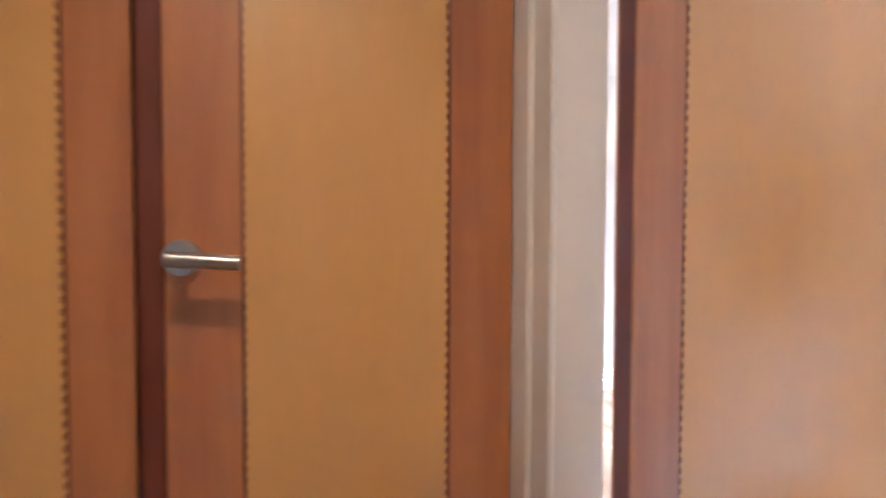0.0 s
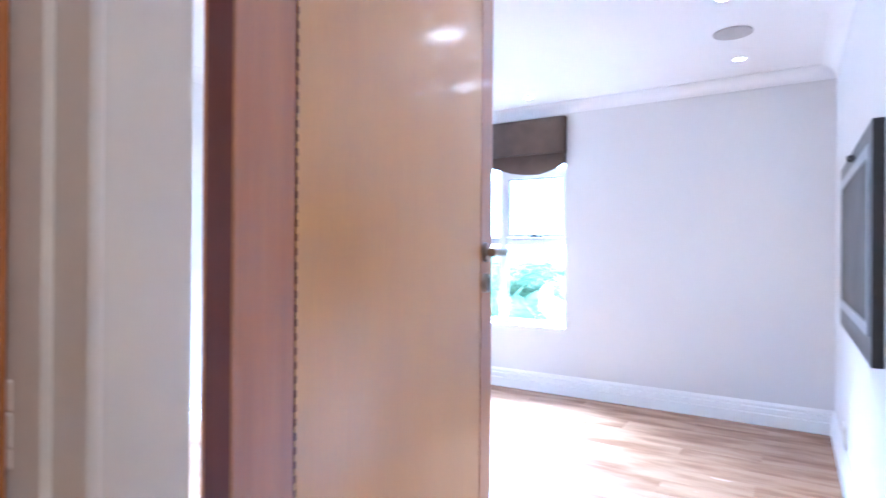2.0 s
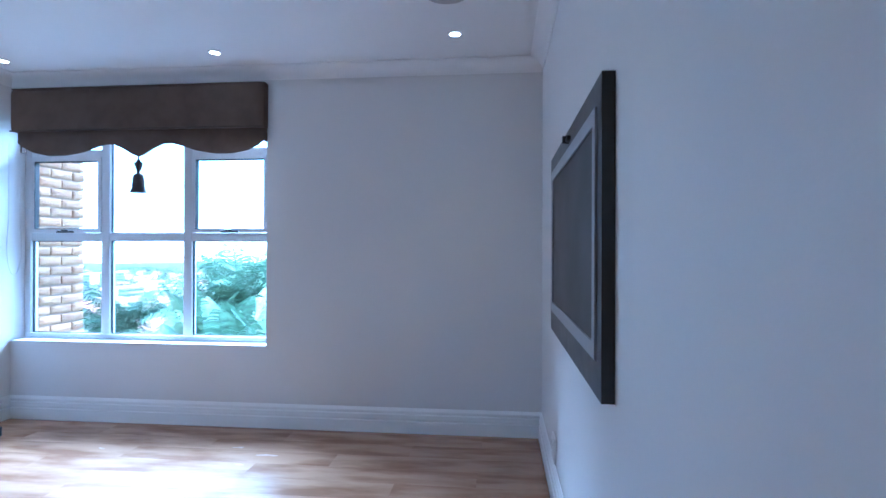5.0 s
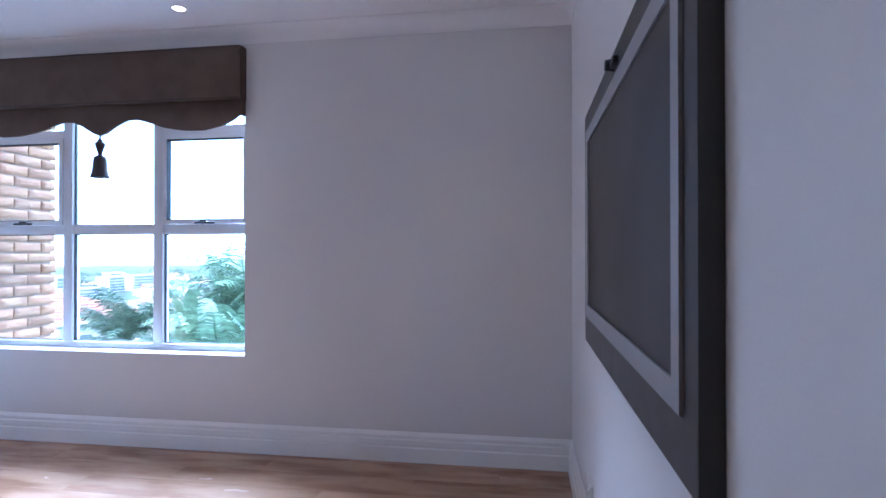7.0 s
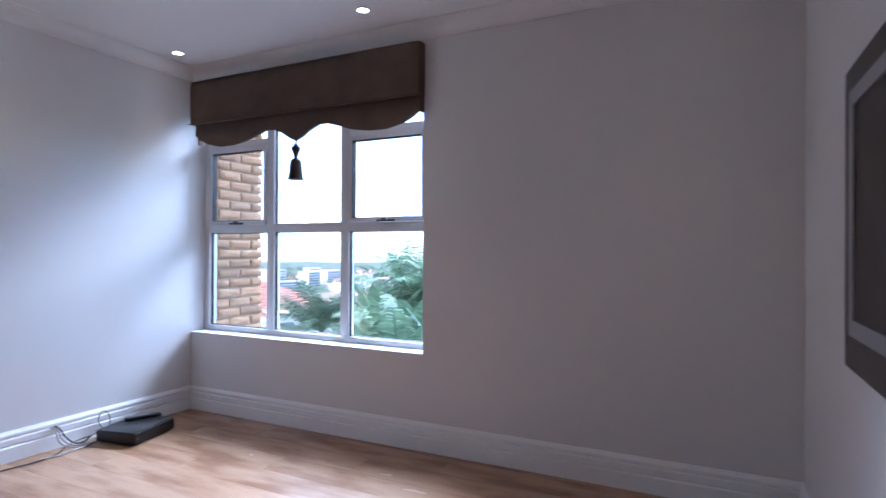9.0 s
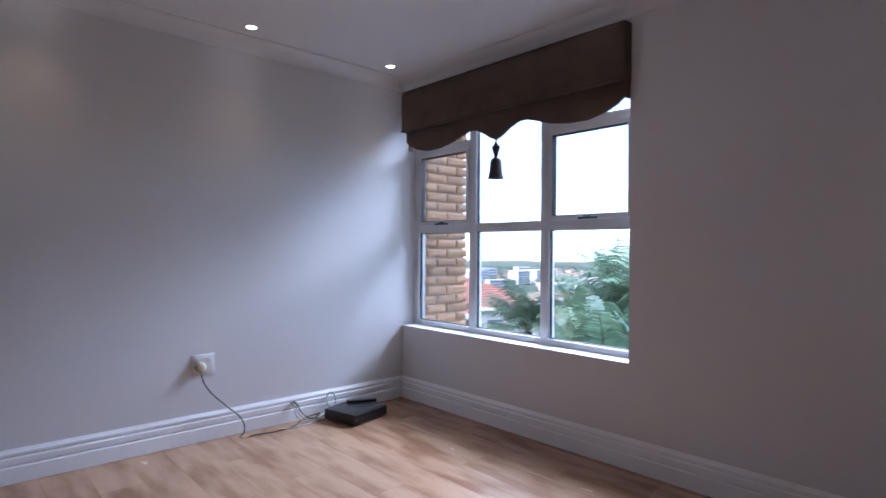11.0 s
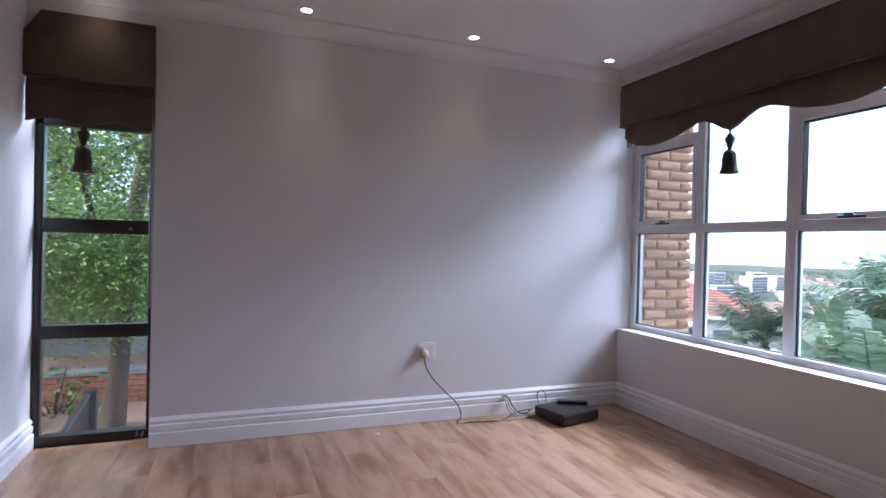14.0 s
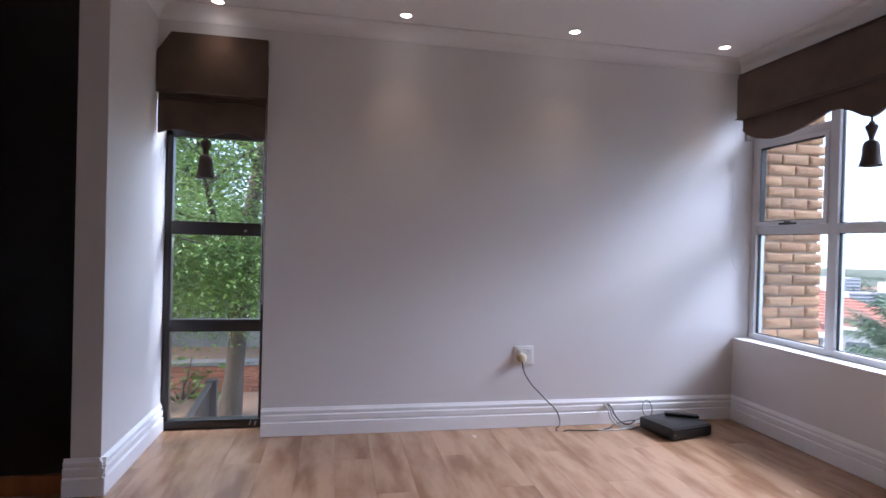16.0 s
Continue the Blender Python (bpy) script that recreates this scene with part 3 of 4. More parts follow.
# dark colour also carries the shade in the gap between the leaves
part("meeting_stile", boxes((0.498, 0.533, 0.006, 0.033, 0.005, 2.04), bevel=0.005), CHERRY_EDGE, d3, "dark rebated meeting edge")

fr = thing("door_frame", "cream painted stepped timber door frame", "door frame", kind="structure")
part("jamb", boxes((1.661, 1.745, 1.318, 1.54, 0, 2.09), bevel=0.004), JAMB, fr, smooth=40)
part("stop", boxes((1.652, 1.663, 1.372, 1.54, 0, 2.09), bevel=0.003), JAMB, fr, smooth=40)
part("rebate", boxes((1.722, 1.757, 1.330, 1.54, 0, 2.09), bevel=0.003), JAMB, fr, smooth=40)
part("bead", cyl(bmesh.new(), (1.666, 1.318, 0), (1.666, 1.318, 2.09), 0.006, n=12), JAMB, fr, smooth=60)
part("jamb", boxes((1.661, 1.757, 0.345, 0.375, 0, 2.09), bevel=0.004), JAMB, fr, smooth=40)
part("head", boxes((1.655, 1.757, 0.345, 1.54, 2.09, 2.13), bevel=0.004), JAMB, fr, smooth=40)
fr = thing("door_frame", "cream painted cupboard door frame", "door frame", kind="structure")
part("jamb", boxes((0.56, 0.612, 1.415, 1.54, 0, 2.05), bevel=0.003), JAMB, fr)
part("head", boxes((0.56, 1.66, 1.415, 1.54, 2.045, 2.09), bevel=0.003), JAMB, fr)

# ---- wardrobe in the alcove ----
wd = thing("wardrobe", "tall black high-gloss wardrobe on a cherry plinth", "wardrobe")
part("plinth", boxes((0.0, 2.11, 3.795, 4.40, 0.0, 0.085)), CHERRY, wd, "reddish cherry plinth")
part("carcass", boxes((0.0, 2.11, 3.83, 4.44, 0.085, 2.44)), BLACKGLOSS, wd)
for k in range(4):
    x = 0.002 + k * 0.527
    part("door", boxes((x, x + 0.524, 3.80, 3.822, 0.09, 2.43), bevel=0.002), BLACKGLOSS, wd, "black gloss door")

# ---- screen on the south wall ----
tv = thing("wall_screen", "switched-off flat screen in a wide charcoal frame on the wall", "television")
TX0, TX1, TZ0, TZ1, TY = 3.682, 5.015, 0.864, 1.666, 0.645
part("outer_frame", boxes((TX0, TX1, YS + 0.001, TY, TZ0, TZ0 + 0.088), (TX0, TX1, YS + 0.001, TY, TZ1 - 0.068, TZ1), (TX0, TX0 + 0.064, YS + 0.001, TY, TZ0 + 0.088, TZ1 - 0.068), (TX1 - 0.078, TX1, YS + 0.001, TY, TZ0 + 0.088, TZ1 - 0.068)), TVFRAME, tv, "wide charcoal frame")
bx0, bx1, bz0, bz1 = TX0 + 0.066, TX1 - 0.080, TZ0 + 0.092, TZ1 - 0.070
bm = bmesh.new()
w = 0.042
for r in ((bx0, bx1, YS + 0.002, TY + 0.006, bz0, bz0 + w), (bx0, bx1, YS + 0.002, TY + 0.006, bz1 - w, bz1), (bx0, bx0 + w, YS + 0.002, TY + 0.006, bz0 + w, bz1 - w), (bx1 - w, bx1, YS + 0.002, TY + 0.006, bz0 + w, bz1 - w)):
    box(bm, *r)
part("bezel", bm, TVSILVER, tv, "silver bezel")
part("screen", boxes((bx0 + w, bx1 - w, YS + 0.002, TY + 0.001, bz0 + w, bz1 - w)), SCREEN, tv, "dark matt screen")
part("gap", boxes((bx0 - 0.001, bx1 + 0.001, YS + 0.002, TY - 0.01, bz0 - 0.006, bz0)), GASKET, tv)
bm = cyl(bmesh.new(), (4.34, TY - 0.002, TZ1 - 0.034), (4.34, TY + 0.022, TZ1 - 0.034), 0.016, 0.013, 18)
box(bm, 4.28, 4.34, TY - 0.001, TY + 0.012, TZ1 - 0.046, TZ1 - 0.03, 0.003)
part("sensor", bm, DARK, tv, "small black remote sensor", smooth=40)


# ---- sockets ----
def socket(at, plug):
    s = thing("wall_socket", "square white double wall socket with a plug" if plug else "white wall socket low on the wall", "socket", "wall sockets", at)
    part("plate", boxes((-0.066, 0.066, -0.010, 0.002, -0.062, 0.062), bevel=0.004), PLASTIC_W, s, smooth=40)
    part("face", boxes((-0.050, 0.050, -0.0125, -0.009, -0.046, 0.046), bevel=0.002), PLASTIC_W, s)
    part("switch", boxes((-0.040, -0.022, -0.0165, -0.012, 0.018, 0.038), bevel=0.002), PLASTIC_W, s)
    part("switch", boxes((0.022, 0.040, -0.0165, -0.012, 0.018, 0.038), bevel=0.002), PLASTIC_W, s)
    return s


socket(pose(4.478, YN, 0.463), True)
socket(pose(5.14, YS, 0.245, 0, 0, 180), False)
pl = thing("power_plug", "round cream three-pin plug with black flex", "plug")
part("plug_body", lathe([(0.030, 0.0), (0.031, 0.004), (0.031, 0.022), (0.026, 0.034), (0.016, 0.042)]), PLUG, pl, smooth=40).matrix_basis = pose(4.455, YN - 0.0125, 0.452, 90)
tube("flex", [(4.455, YN - 0.045, 0.43), (4.458, YN - 0.05, 0.39), (4.50, YN - 0.045, 0.31), (4.60, YN - 0.06, 0.20), (4.69, YN - 0.08, 0.10), (4.695, YN - 0.10, 0.03), (4.665, YN - 0.115, 0.006), (4.75, YN - 0.125, 0.006), (4.90, YN - 0.15, 0.006), (5.03, YN - 0.12, 0.006), (5.10, YN - 0.08, 0.02), (5.22, YN - 0.06, 0.03), (5.30, YN - 0.07, 0.03)], 0.0036, CABLE, pl, "black power flex")
for k, (mm, off, r) in enumerate(((CABLE_G, 0.0, 0.0045), (CABLE, 0.014, 0.0042), (CABLE_G, -0.014, 0.0042))):
    c = thing("cable", "thin %s aerial cable out of the skirting" % ("grey" if mm is CABLE_G else "black"), "cable", "decoder cables")
    tube("cable_run", [(5.06 + off, YN - 0.008, 0.132), (5.065 + off, YN - 0.05, 0.118), (5.08 + off, YN - 0.075, 0.06 + off), (5.13 + off * 2, YN - 0.09 + off, 0.018), (5.19, YN - 0.11 + off * 2, 0.012), (5.235, YN - 0.09 + off, 0.03), (5.29, YN - 0.075 + off, 0.04)], r, mm, c)
c = thing("cable", "grey cable coiled in an upright loop", "cable", "decoder cables")
tube("cable_run", [(5.33, YN - 0.07, 0.04), (5.31, YN - 0.045, 0.10), (5.335, YN - 0.04, 0.155), (5.365, YN - 0.045, 0.14), (5.37, YN - 0.06, 0.08), (5.34, YN - 0.07, 0.03), (5.24, YN - 0.12, 0.008), (5.12, YN - 0.145, 0.006), (5.01, YN - 0.16, 0.006), (4.93, YN - 0.14, 0.006)], 0.0042, CABLE_G, c)

# ---- decoder ----
dk = thing("set_top_box", "flat black decoder box standing on the floor", "decoder", at=pose(5.432, 4.220, 0.004, 0, 0, 12.7))
part("case", boxes((-0.165, 0.165, -0.128, 0.14, 0.008, 0.076), bevel=0.004), BOXBLACK, dk, smooth=40)
part("front_panel", boxes((-0.163, 0.163, -0.138, -0.126, 0.010, 0.070), bevel=0.003), BOXBLACK, dk, "glossy black front panel")
part("display", boxes((-0.06, 0.10, -0.1395, -0.137, 0.030, 0.046)), SCREEN, dk)
part("power_light", boxes((-0.150, -0.138, -0.1395, -0.137, 0.034, 0.040)), GREYBTN, dk)
for x in (-0.14, 0.14):
    for y in (-0.10, 0.11):
        part("foot", cyl(bmesh.new(), (x, y, 0), (x, y, 0.01), 0.012, n=12), DARK, dk)
rm = thing("remote_control", "black remote control lying on the decoder", "remote control", at=pose(5.52, 4.285, 0.0805, 0, 0, -24))
part("body", boxes((-0.105, 0.105, -0.024, 0.024, 0.0, 0.020), bevel=0.006), BOXBLACK, rm, smooth=40)
bm = bmesh.new()
for i in range(9):
    for j in range(3):
        box(bm, -0.085 + i * 0.017, -0.075 + i * 0.017, -0.016 + j * 0.012, -0.009 + j * 0.012, 0.0195, 0.0225)
part("buttons", bm, GREYBTN, rm)


# ---- ceiling ----
def downlight():
    t = thing("downlight", "small round recessed ceiling downlight, lit", "downlight", "ceiling downlights")
    bm = bmesh.new()
    n = 28
    prof = [(0.030, 0.004), (0.031, -0.003), (0.040, -0.004), (0.043, -0.001), (0.043, 0.001)]
    rings = [[bm.verts.new((r * math.cos(2 * math.pi * k / n), r * math.sin(2 * math.pi * k / n), z)) for k in range(n)] for r, z in prof]
    for a, b in zip(rings, rings[1:]):
        for k in range(n):
            bm.faces.new((a[k], a[(k + 1) % n], b[(k + 1) % n], b[k]))
    part("rim", bm, PLASTIC_W, t, "white rim", smooth=50)
    part("lamp", cyl(bmesh.new(), (0, 0, -0.0015), (0, 0, 0.002), 0.030, n=24), LAMP, t, "glowing lamp face")
    return t


# last three unseen, continued from the grid as warm fill for the west side
LIGHTS = [(5.71, 4.22), (4.67, 4.225), (3.63, 4.245), (2.58, 4.325), (5.69, 2.712), (4.66, 2.722), (5.535, 1.155), (4.515, 1.155), (3.49, 1.155), (2.47, 1.12), (3.62, 2.722)]
first = downlight()
first.matrix_basis = pose(LIGHTS[0][0], LIGHTS[0][1], H - 0.002)
for x, y in LIGHTS[1:]:
    copy_thing(first, pose(x, y, H - 0.002))
# unseen passage downlight, added as warm fill for the door faces
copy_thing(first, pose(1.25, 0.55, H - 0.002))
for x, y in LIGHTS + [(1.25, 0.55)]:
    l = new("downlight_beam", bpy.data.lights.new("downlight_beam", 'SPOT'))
    l.data.energy, l.data.color, l.data.spot_size, l.data.spot_blend, l.data.shadow_soft_size = (SPOT if x > 1.5 else HALL_FILL), (1, 0.74, 0.48), radians(78 if x > 1.5 else 125), 1.0, (0.03 if x > 1.5 else 0.10)
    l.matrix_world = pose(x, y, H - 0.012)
sp = thing("ceiling_speaker", "round flush grey ceiling loudspeaker grille", "speaker", at=pose(5.03, 1.155, H))
part("rim", lathe([(0.100, 0.002), (0.104, -0.002), (0.104, -0.006), (0.098, -0.008), (0.090, -0.006)], 40), GRILLE, sp, smooth=50)
part("grille", lathe([(0.094, -0.001), (0.094, -0.0075), (0.05, -0.0095), (0.005, -0.010)], 40), GRILLE, sp, "perforated grey grille", smooth=50)

# ---- outside ----
def terrain(x, y):
    """Height of the land: a terrace by the house that falls away to the east into a wide valley."""
    d = math.hypot(x - 4, y - 2)
    east = max(0.0, x - 7.5)
    z = -2.6 - min(east, 30) * 0.10 - 2.2 * max(0, min(1, (y - 0) / -6)) 
    north = max(0, min(1, (y - 3.5) / 1.5)) * max(0, min(1, (9.5 - x) / 2.5))
    z = z * (1 - north) + (-1.05) * north
    far = max(0.0, d - 45)
    z -= 34 * (1 - math.exp(-far / 130))
    z -= max(0, d - 600) * 0.018
    if d > 60:
        z += 5 * noise.noise(Vector((x * 0.006, y * 0.006, 0))) * min(1, d / 400)
    if d > 900:
        z += min(1, (d - 900) / 1500) * (20 + 14 * noise.noise(Vector((x * 0.0012, y * 0.0012, 3.0))))
    return z


radii = [0, 2, 3, 4, 5, 6, 7.5, 9, 11, 13, 16, 20, 25, 32, 40, 52, 68, 90, 120, 160, 220, 300, 420, 600, 850, 1200, 1700, 2300, 3000, 4000]
bm = bmesh.new()
prev = None
NS = 144
for r in radii:
    cur = [bm.verts.new((4 + r * math.cos(2 * math.pi * k / NS), 2 + r * math.sin(2 * math.pi * k / NS), terrain(4 + r * math.cos(2 * math.pi * k / NS), 2 + r * math.sin(2 * math.pi * k / NS)))) for k in range(NS)] if r else [bm.verts.new((4, 2, terrain(4, 2)))]
    if prev:
        for k in range(NS):
            if len(prev) == 1:
                bm.faces.new((prev[0], cur[k], cur[(k + 1) % NS]))
            else:
                bm.faces.new((prev[k], cur[k], cur[(k + 1) % NS], prev[(k + 1) % NS]))
    prev = cur
setting("ground", bm, GROUND, "green hillside falling into a wide hazy valley", "ground", smooth=60)
setting("house_base", boxes((-0.8, XE + 0.25, 0.05, 4.70, -3.2, -0.12)), PLASTER, "plain base of the house under the rooms", "wall")
setting("subfloor", boxes((-0.8, XE + 0.25, 0.05, 4.70, -0.1, -0.004)), JOINT, "dark underlay beneath the floor boards", "floor")

# ---- floor boards, laid north to south ----
floor = setting("floor", boxes((-0.8, -0.799, 0.05, 0.06, -0.02, -0.01)), JOINT, "oak laminate floor boards with mottled grain", "floor")
BW, BL, GAP = 0.192, 1.28, 0.0004
sizes = {}
for i in range(36):
    x0 = -0.75 + i * BW
    if x0 > XE:
        break
    y = 0.26 - (i * 0.43) % BL
    while y < 4.62:
        a, b = max(y, 0.26), min(y + BL, 4.625)
        y += BL
        if b - a < 0.02:
            continue
        key = round(b - a, 3)
        if key not in sizes:
            sizes[key] = mesh_of("board", boxes((GAP, BW - GAP, GAP, key - GAP, -0.004, 0.0), bevel=0.0), BOARD)
        ob = part("board", sizes[key], BOARD, floor)
        ob.location = (x0, a, 0)

# ---- brick buttress beside the wide window ----
bw = setting("wall_brick", boxes((6.207, 6.715, 4.476, 4.70, -3.2, 3.0)), MORTAR, "rock-faced buff and red brick wall outside the window", "wall")
course, blen = 0.0785, 0.222
variants = []
for k in range(6):
    random.seed(k + 40)
    bm = bmesh.new()
    bmesh.ops.create_grid(bm, x_segments=10, y_segments=5, size=0.5)
    for v in bm.verts:
        edge = max(abs(v.co.x), abs(v.co.y)) > 0.49
        v.co.z = 0.0 if edge else 0.009 + 0.009 * random.random()
    bmesh.ops.transform(bm, matrix=pose(0, 0, 0, 90), verts=bm.verts)
    g = bmesh.ops.extrude_edge_only(bm, edges=[e for e in bm.edges if e.is_boundary])
    bmesh.ops.translate(bm, vec=(0, 0.02, 0), verts=[v for v in g["geom"] if isinstance(v, bmesh.types.BMVert)])
    variants.append(mesh_of("brick", bm, BRICK, 50))
random.seed(5)
for j in range(-4, 36):
    z = j * course
    x = 6.285 - (0.111 if j % 2 else 0.0)
    end = 6.735 + random.uniform(-0.006, 0.012)
    while x < end - 0.03:
        a, b = max(x, 6.209), min(x + blen - 0.012, end)
        x += blen
        if b - a < 0.03:
            continue
        if end - b < 0.05:
            b = end
        ob = part("brick", variants[random.randrange(6)], BRICK, bw)
        ob.location = ((a + b) / 2, 4.460, z + course / 2)
        ob.scale = (b - a, 1, course - 0.012)


# ---- plants ----
def quad_mesh(name, verts, faces, material):
    me = bpy.data.meshes.new(name)
    me.from_pydata(verts, [], faces)
    me.materials.append(material)
    return me


def leaf_cloud(rng, centres, count, size, spread):
    """Many small folded leaflets scattered about branch ends."""
    verts, faces = [], []
    for _ in range(count):
        c = centres[rng.randrange(len(centres))]
        p = Vector(c) + Vector((rng.gauss(0, spread), rng.gauss(0, spread), rng.gauss(0, spread * 0.6)))
        d = Vector((rng.uniform(-1, 1), rng.uniform(-1, 1), rng.uniform(-0.7, 0.35))).normalized()
        s = d.cross(Vector((rng.uniform(-1, 1), rng.uniform(-1, 1), 1))).normalized()
        L, W = size * rng.uniform(0.6, 1.4), size * rng.uniform(0.16, 0.30)
        k = len(verts)
        verts += [p, p + d * L * 0.5 + s * W, p + d * L, p + d * L * 0.5 - s * W]
        faces.append((k, k + 1, k + 2, k + 3))
    return verts, faces


def limb(bm, pts, r0, r1):
    n = len(pts) - 1
    for k in range(n):
        cyl(bm, pts[k], pts[k + 1], r0 + (r1 - r0) * k / n, r0 + (r1 - r0) * (k + 1) / n, 9)


def bend(rng, a, d, length, n=5, wob=0.18, lift=0.0):
    pts, p, d = [Vector(a)], Vector(a), Vector(d).normalized()
    for _ in range(n):
        d = (d + Vector((rng.gauss(0, wob), rng.gauss(0, wob), rng.gauss(0, wob) + lift))).normalized()
        p = p + d * length / n
        pts.append(p.copy())
    return pts


def tree(at, seed, height, lean, trunk_r, crown_r, count, size, label, fill=()):
    rng = random.Random(seed)
    t = thing("tree", label, "tree", "garden trees", pose(*at))
    bm = bmesh.new()
    main = bend(rng, (0, 0, -0.2), (lean[0], lean[1], 1), height * 0.55, 7, 0.07)
    cyl(bm, (0, 0, -0.25), main[1], trunk_r * 1.45, trunk_r, 12)
    limb(bm, main, trunk_r, trunk_r * 0.7)
    ends = []
    for k in range(9):
        a = rng.uniform(0, 2 * math.pi)
        s = main[rng.choice((3, 4, 5, 6, 7, 7))]
        b = bend(rng, s, (math.cos(a), math.sin(a), rng.uniform(0.15, 0.9)), crown_r * rng.uniform(0.7, 1.1), 6, 0.22)
        limb(bm, b, trunk_r * 0.36, trunk_r * 0.10)
        for q in range(4):
            c = bend(rng, b[rng.choice((2, 3, 4, 5))], (rng.uniform(-1, 1), rng.uniform(-1, 1), rng.uniform(-0.2, 0.7)), crown_r * rng.uniform(0.3, 0.55), 4, 0.3)
            limb(bm, c, trunk_r * 0.18, trunk_r * 0.05)
            ends += [c[2], c[3], c[4]]
        ends += b[4:]
    part("trunk", bm, BARK, t, "leaning grey-brown trunk and limbs", smooth=60)
    ends += [Vector(f) for f in fill]
    v, f = leaf_cloud(rng, ends, count, size, crown_r * 0.13)
    part("crown", quad_mesh("crown", v, f, LEAF), LEAF, t, "loose feathery green foliage")
    return t


def frond(rng, verts, faces, base, az, rise, length, leaflet, droop, pairs=34):
    """One palm frond: a curved rib with two rows of drooping leaflets."""
    out = Vector((math.cos(az), math.sin(az), 0))
    side = Vector((-math.sin(az), math.cos(az), 0))
    p, ang = Vector(base), rise
    step = length / pairs
    for k in range(pairs):
        u = k / pairs
        d = out * math.cos(ang) + Vector((0, 0, 1)) * math.sin(ang)
        q = p + d * step
        i = len(verts)
        w = 0.012 * (1 - u) + 0.002
        verts += [p - side * w, p + side * w, q + side * w, q - side * w]
        faces.append((i, i + 1, i + 2, i + 3))
        if u > 0.14:
            L = leaflet * math.sin(math.pi * min(1, 0.18 + 0.78 * u)) * rng.uniform(0.85, 1.1)
            for s in (-1, 1):
                e = (side * s * 0.75 + d * 0.55 + Vector((0, 0, rng.uniform(-0.45, 0.20)))).normalized()
                m = p + e * L * 0.55
                t2 = m + (e + Vector((0, 0, -0.55))).normalized() * L * 0.45
                wv = d * (0.008 + 0.004 * leaflet)
                i = len(verts)
                verts += [p - wv * 0.6, p + wv * 0.6, m + wv, m - wv, t2]
                faces += [(i, i + 1, i + 2, i + 3), (i + 3, i + 2, i + 4)]
        p = q
        ang -= droop / pairs * (0.6 + 0.9 * u)


def palm(at, seed, trunk_h, n, length, leaflet, label):
    rng = random.Random(seed)
    t = thing("palm_tree", label, "palm tree", "garden palms", pose(*at))
    bm = bmesh.new()
    n2 = 10
    for k in range(n2):
        cyl(bm, (0, 0, trunk_h * k / n2), (0, 0, trunk_h * (k + 1) / n2 + 0.01), 0.10, 0.085, 12)
    part("trunk", bm, BARK, t, "ringed palm trunk", smooth=40)
    for k in range(n):
        v, f = [], []
        frond(rng, v, f, (0, 0, trunk_h), k * 2.4 + rng.uniform(-0.2, 0.2), rng.uniform(0.0, 1.45), length * rng.uniform(0.8, 1.1), leaflet, rng.uniform(0.8, 1.5), 60)
        part("frond", quad_mesh("frond", v, f, PALM), PALM, t)
    return t


def banana_leaf(rng, length, width, split):
    """A broad ribbed paddle leaf, torn into strips along its edges."""
    verts, faces = [], []
    n = 40
    ang = rng.uniform(1.2, 1.52)
    p = Vector((0, 0, 0))
    rib = [p.copy()]
    for k in range(n + 14):
        p = p + Vector((math.cos(ang), 0, math.sin(ang))) * length / n
        ang -= (0.3 + 0.5 * rng.random()) / n * (0.2 if k < 14 else 1.0)
        rib.append(p.copy())
    for k in range(14, n + 13):
        u = (k - 14) / (n - 1)
        w = width * (math.sin(math.pi * min(1, 0.08 + 0.9 * u)) ** 0.6)
        a, b = rib[k], rib[k + 1]
        d = (b - a).normalized()
        for s in (-1, 1):
            tear = rng.random() < split
            gap = 0.72 if tear else 1.0
            sag = rng.uniform(0.15, 0.5) if tear else 0.22
            o = Vector((0, s * w, -w * sag)) + d * w * 0.45
            i = len(verts)
            verts += [a, a + (b - a) * gap, a + (b - a) * gap * 0.9 + o * 0.55 + Vector((0, 0, w * 0.12)), a + o * 0.55 + Vector((0, 0, w * 0.12)), a + (b - a) * gap * 0.7 + o, a + o]
            faces += [(i, i + 1, i + 2, i + 3), (i + 3, i + 2, i + 4, i + 5)]
    for k in range(n + 13):
        a, b = rib[k], rib[k + 1]
        r = 0.022 * (1 - k / (n + 16)) + 0.003
        i = len(verts)
        verts += [a + Vector((0, -r, 0.004)), a + Vector((0, r, 0.004)), b + Vector((0, r, 0.004)), b + Vector((0, -r, 0.004))]
        faces.append((i, i + 1, i + 2, i + 3))
    return verts, faces


def banana_clump(at, seed, n, length, label):
    rng = random.Random(seed)
    t = thing("banana_plant", label, "plant", "broad-leaved plants", pose(*at))
    for k in range(n):
        v, f = banana_leaf(rng, length * rng.uniform(0.75, 1.15), length * rng.uniform(0.14, 0.18), 0.40)
        p = part("leaf", quad_mesh("leaf", v, f, STREL), STREL, t)
        p.matrix_basis = pose(rng.uniform(-0.35, 0.35), rng.uniform(-0.35, 0.35), 0, 0, 0, k * 137.5 + rng.uniform(-20, 20))
    return t


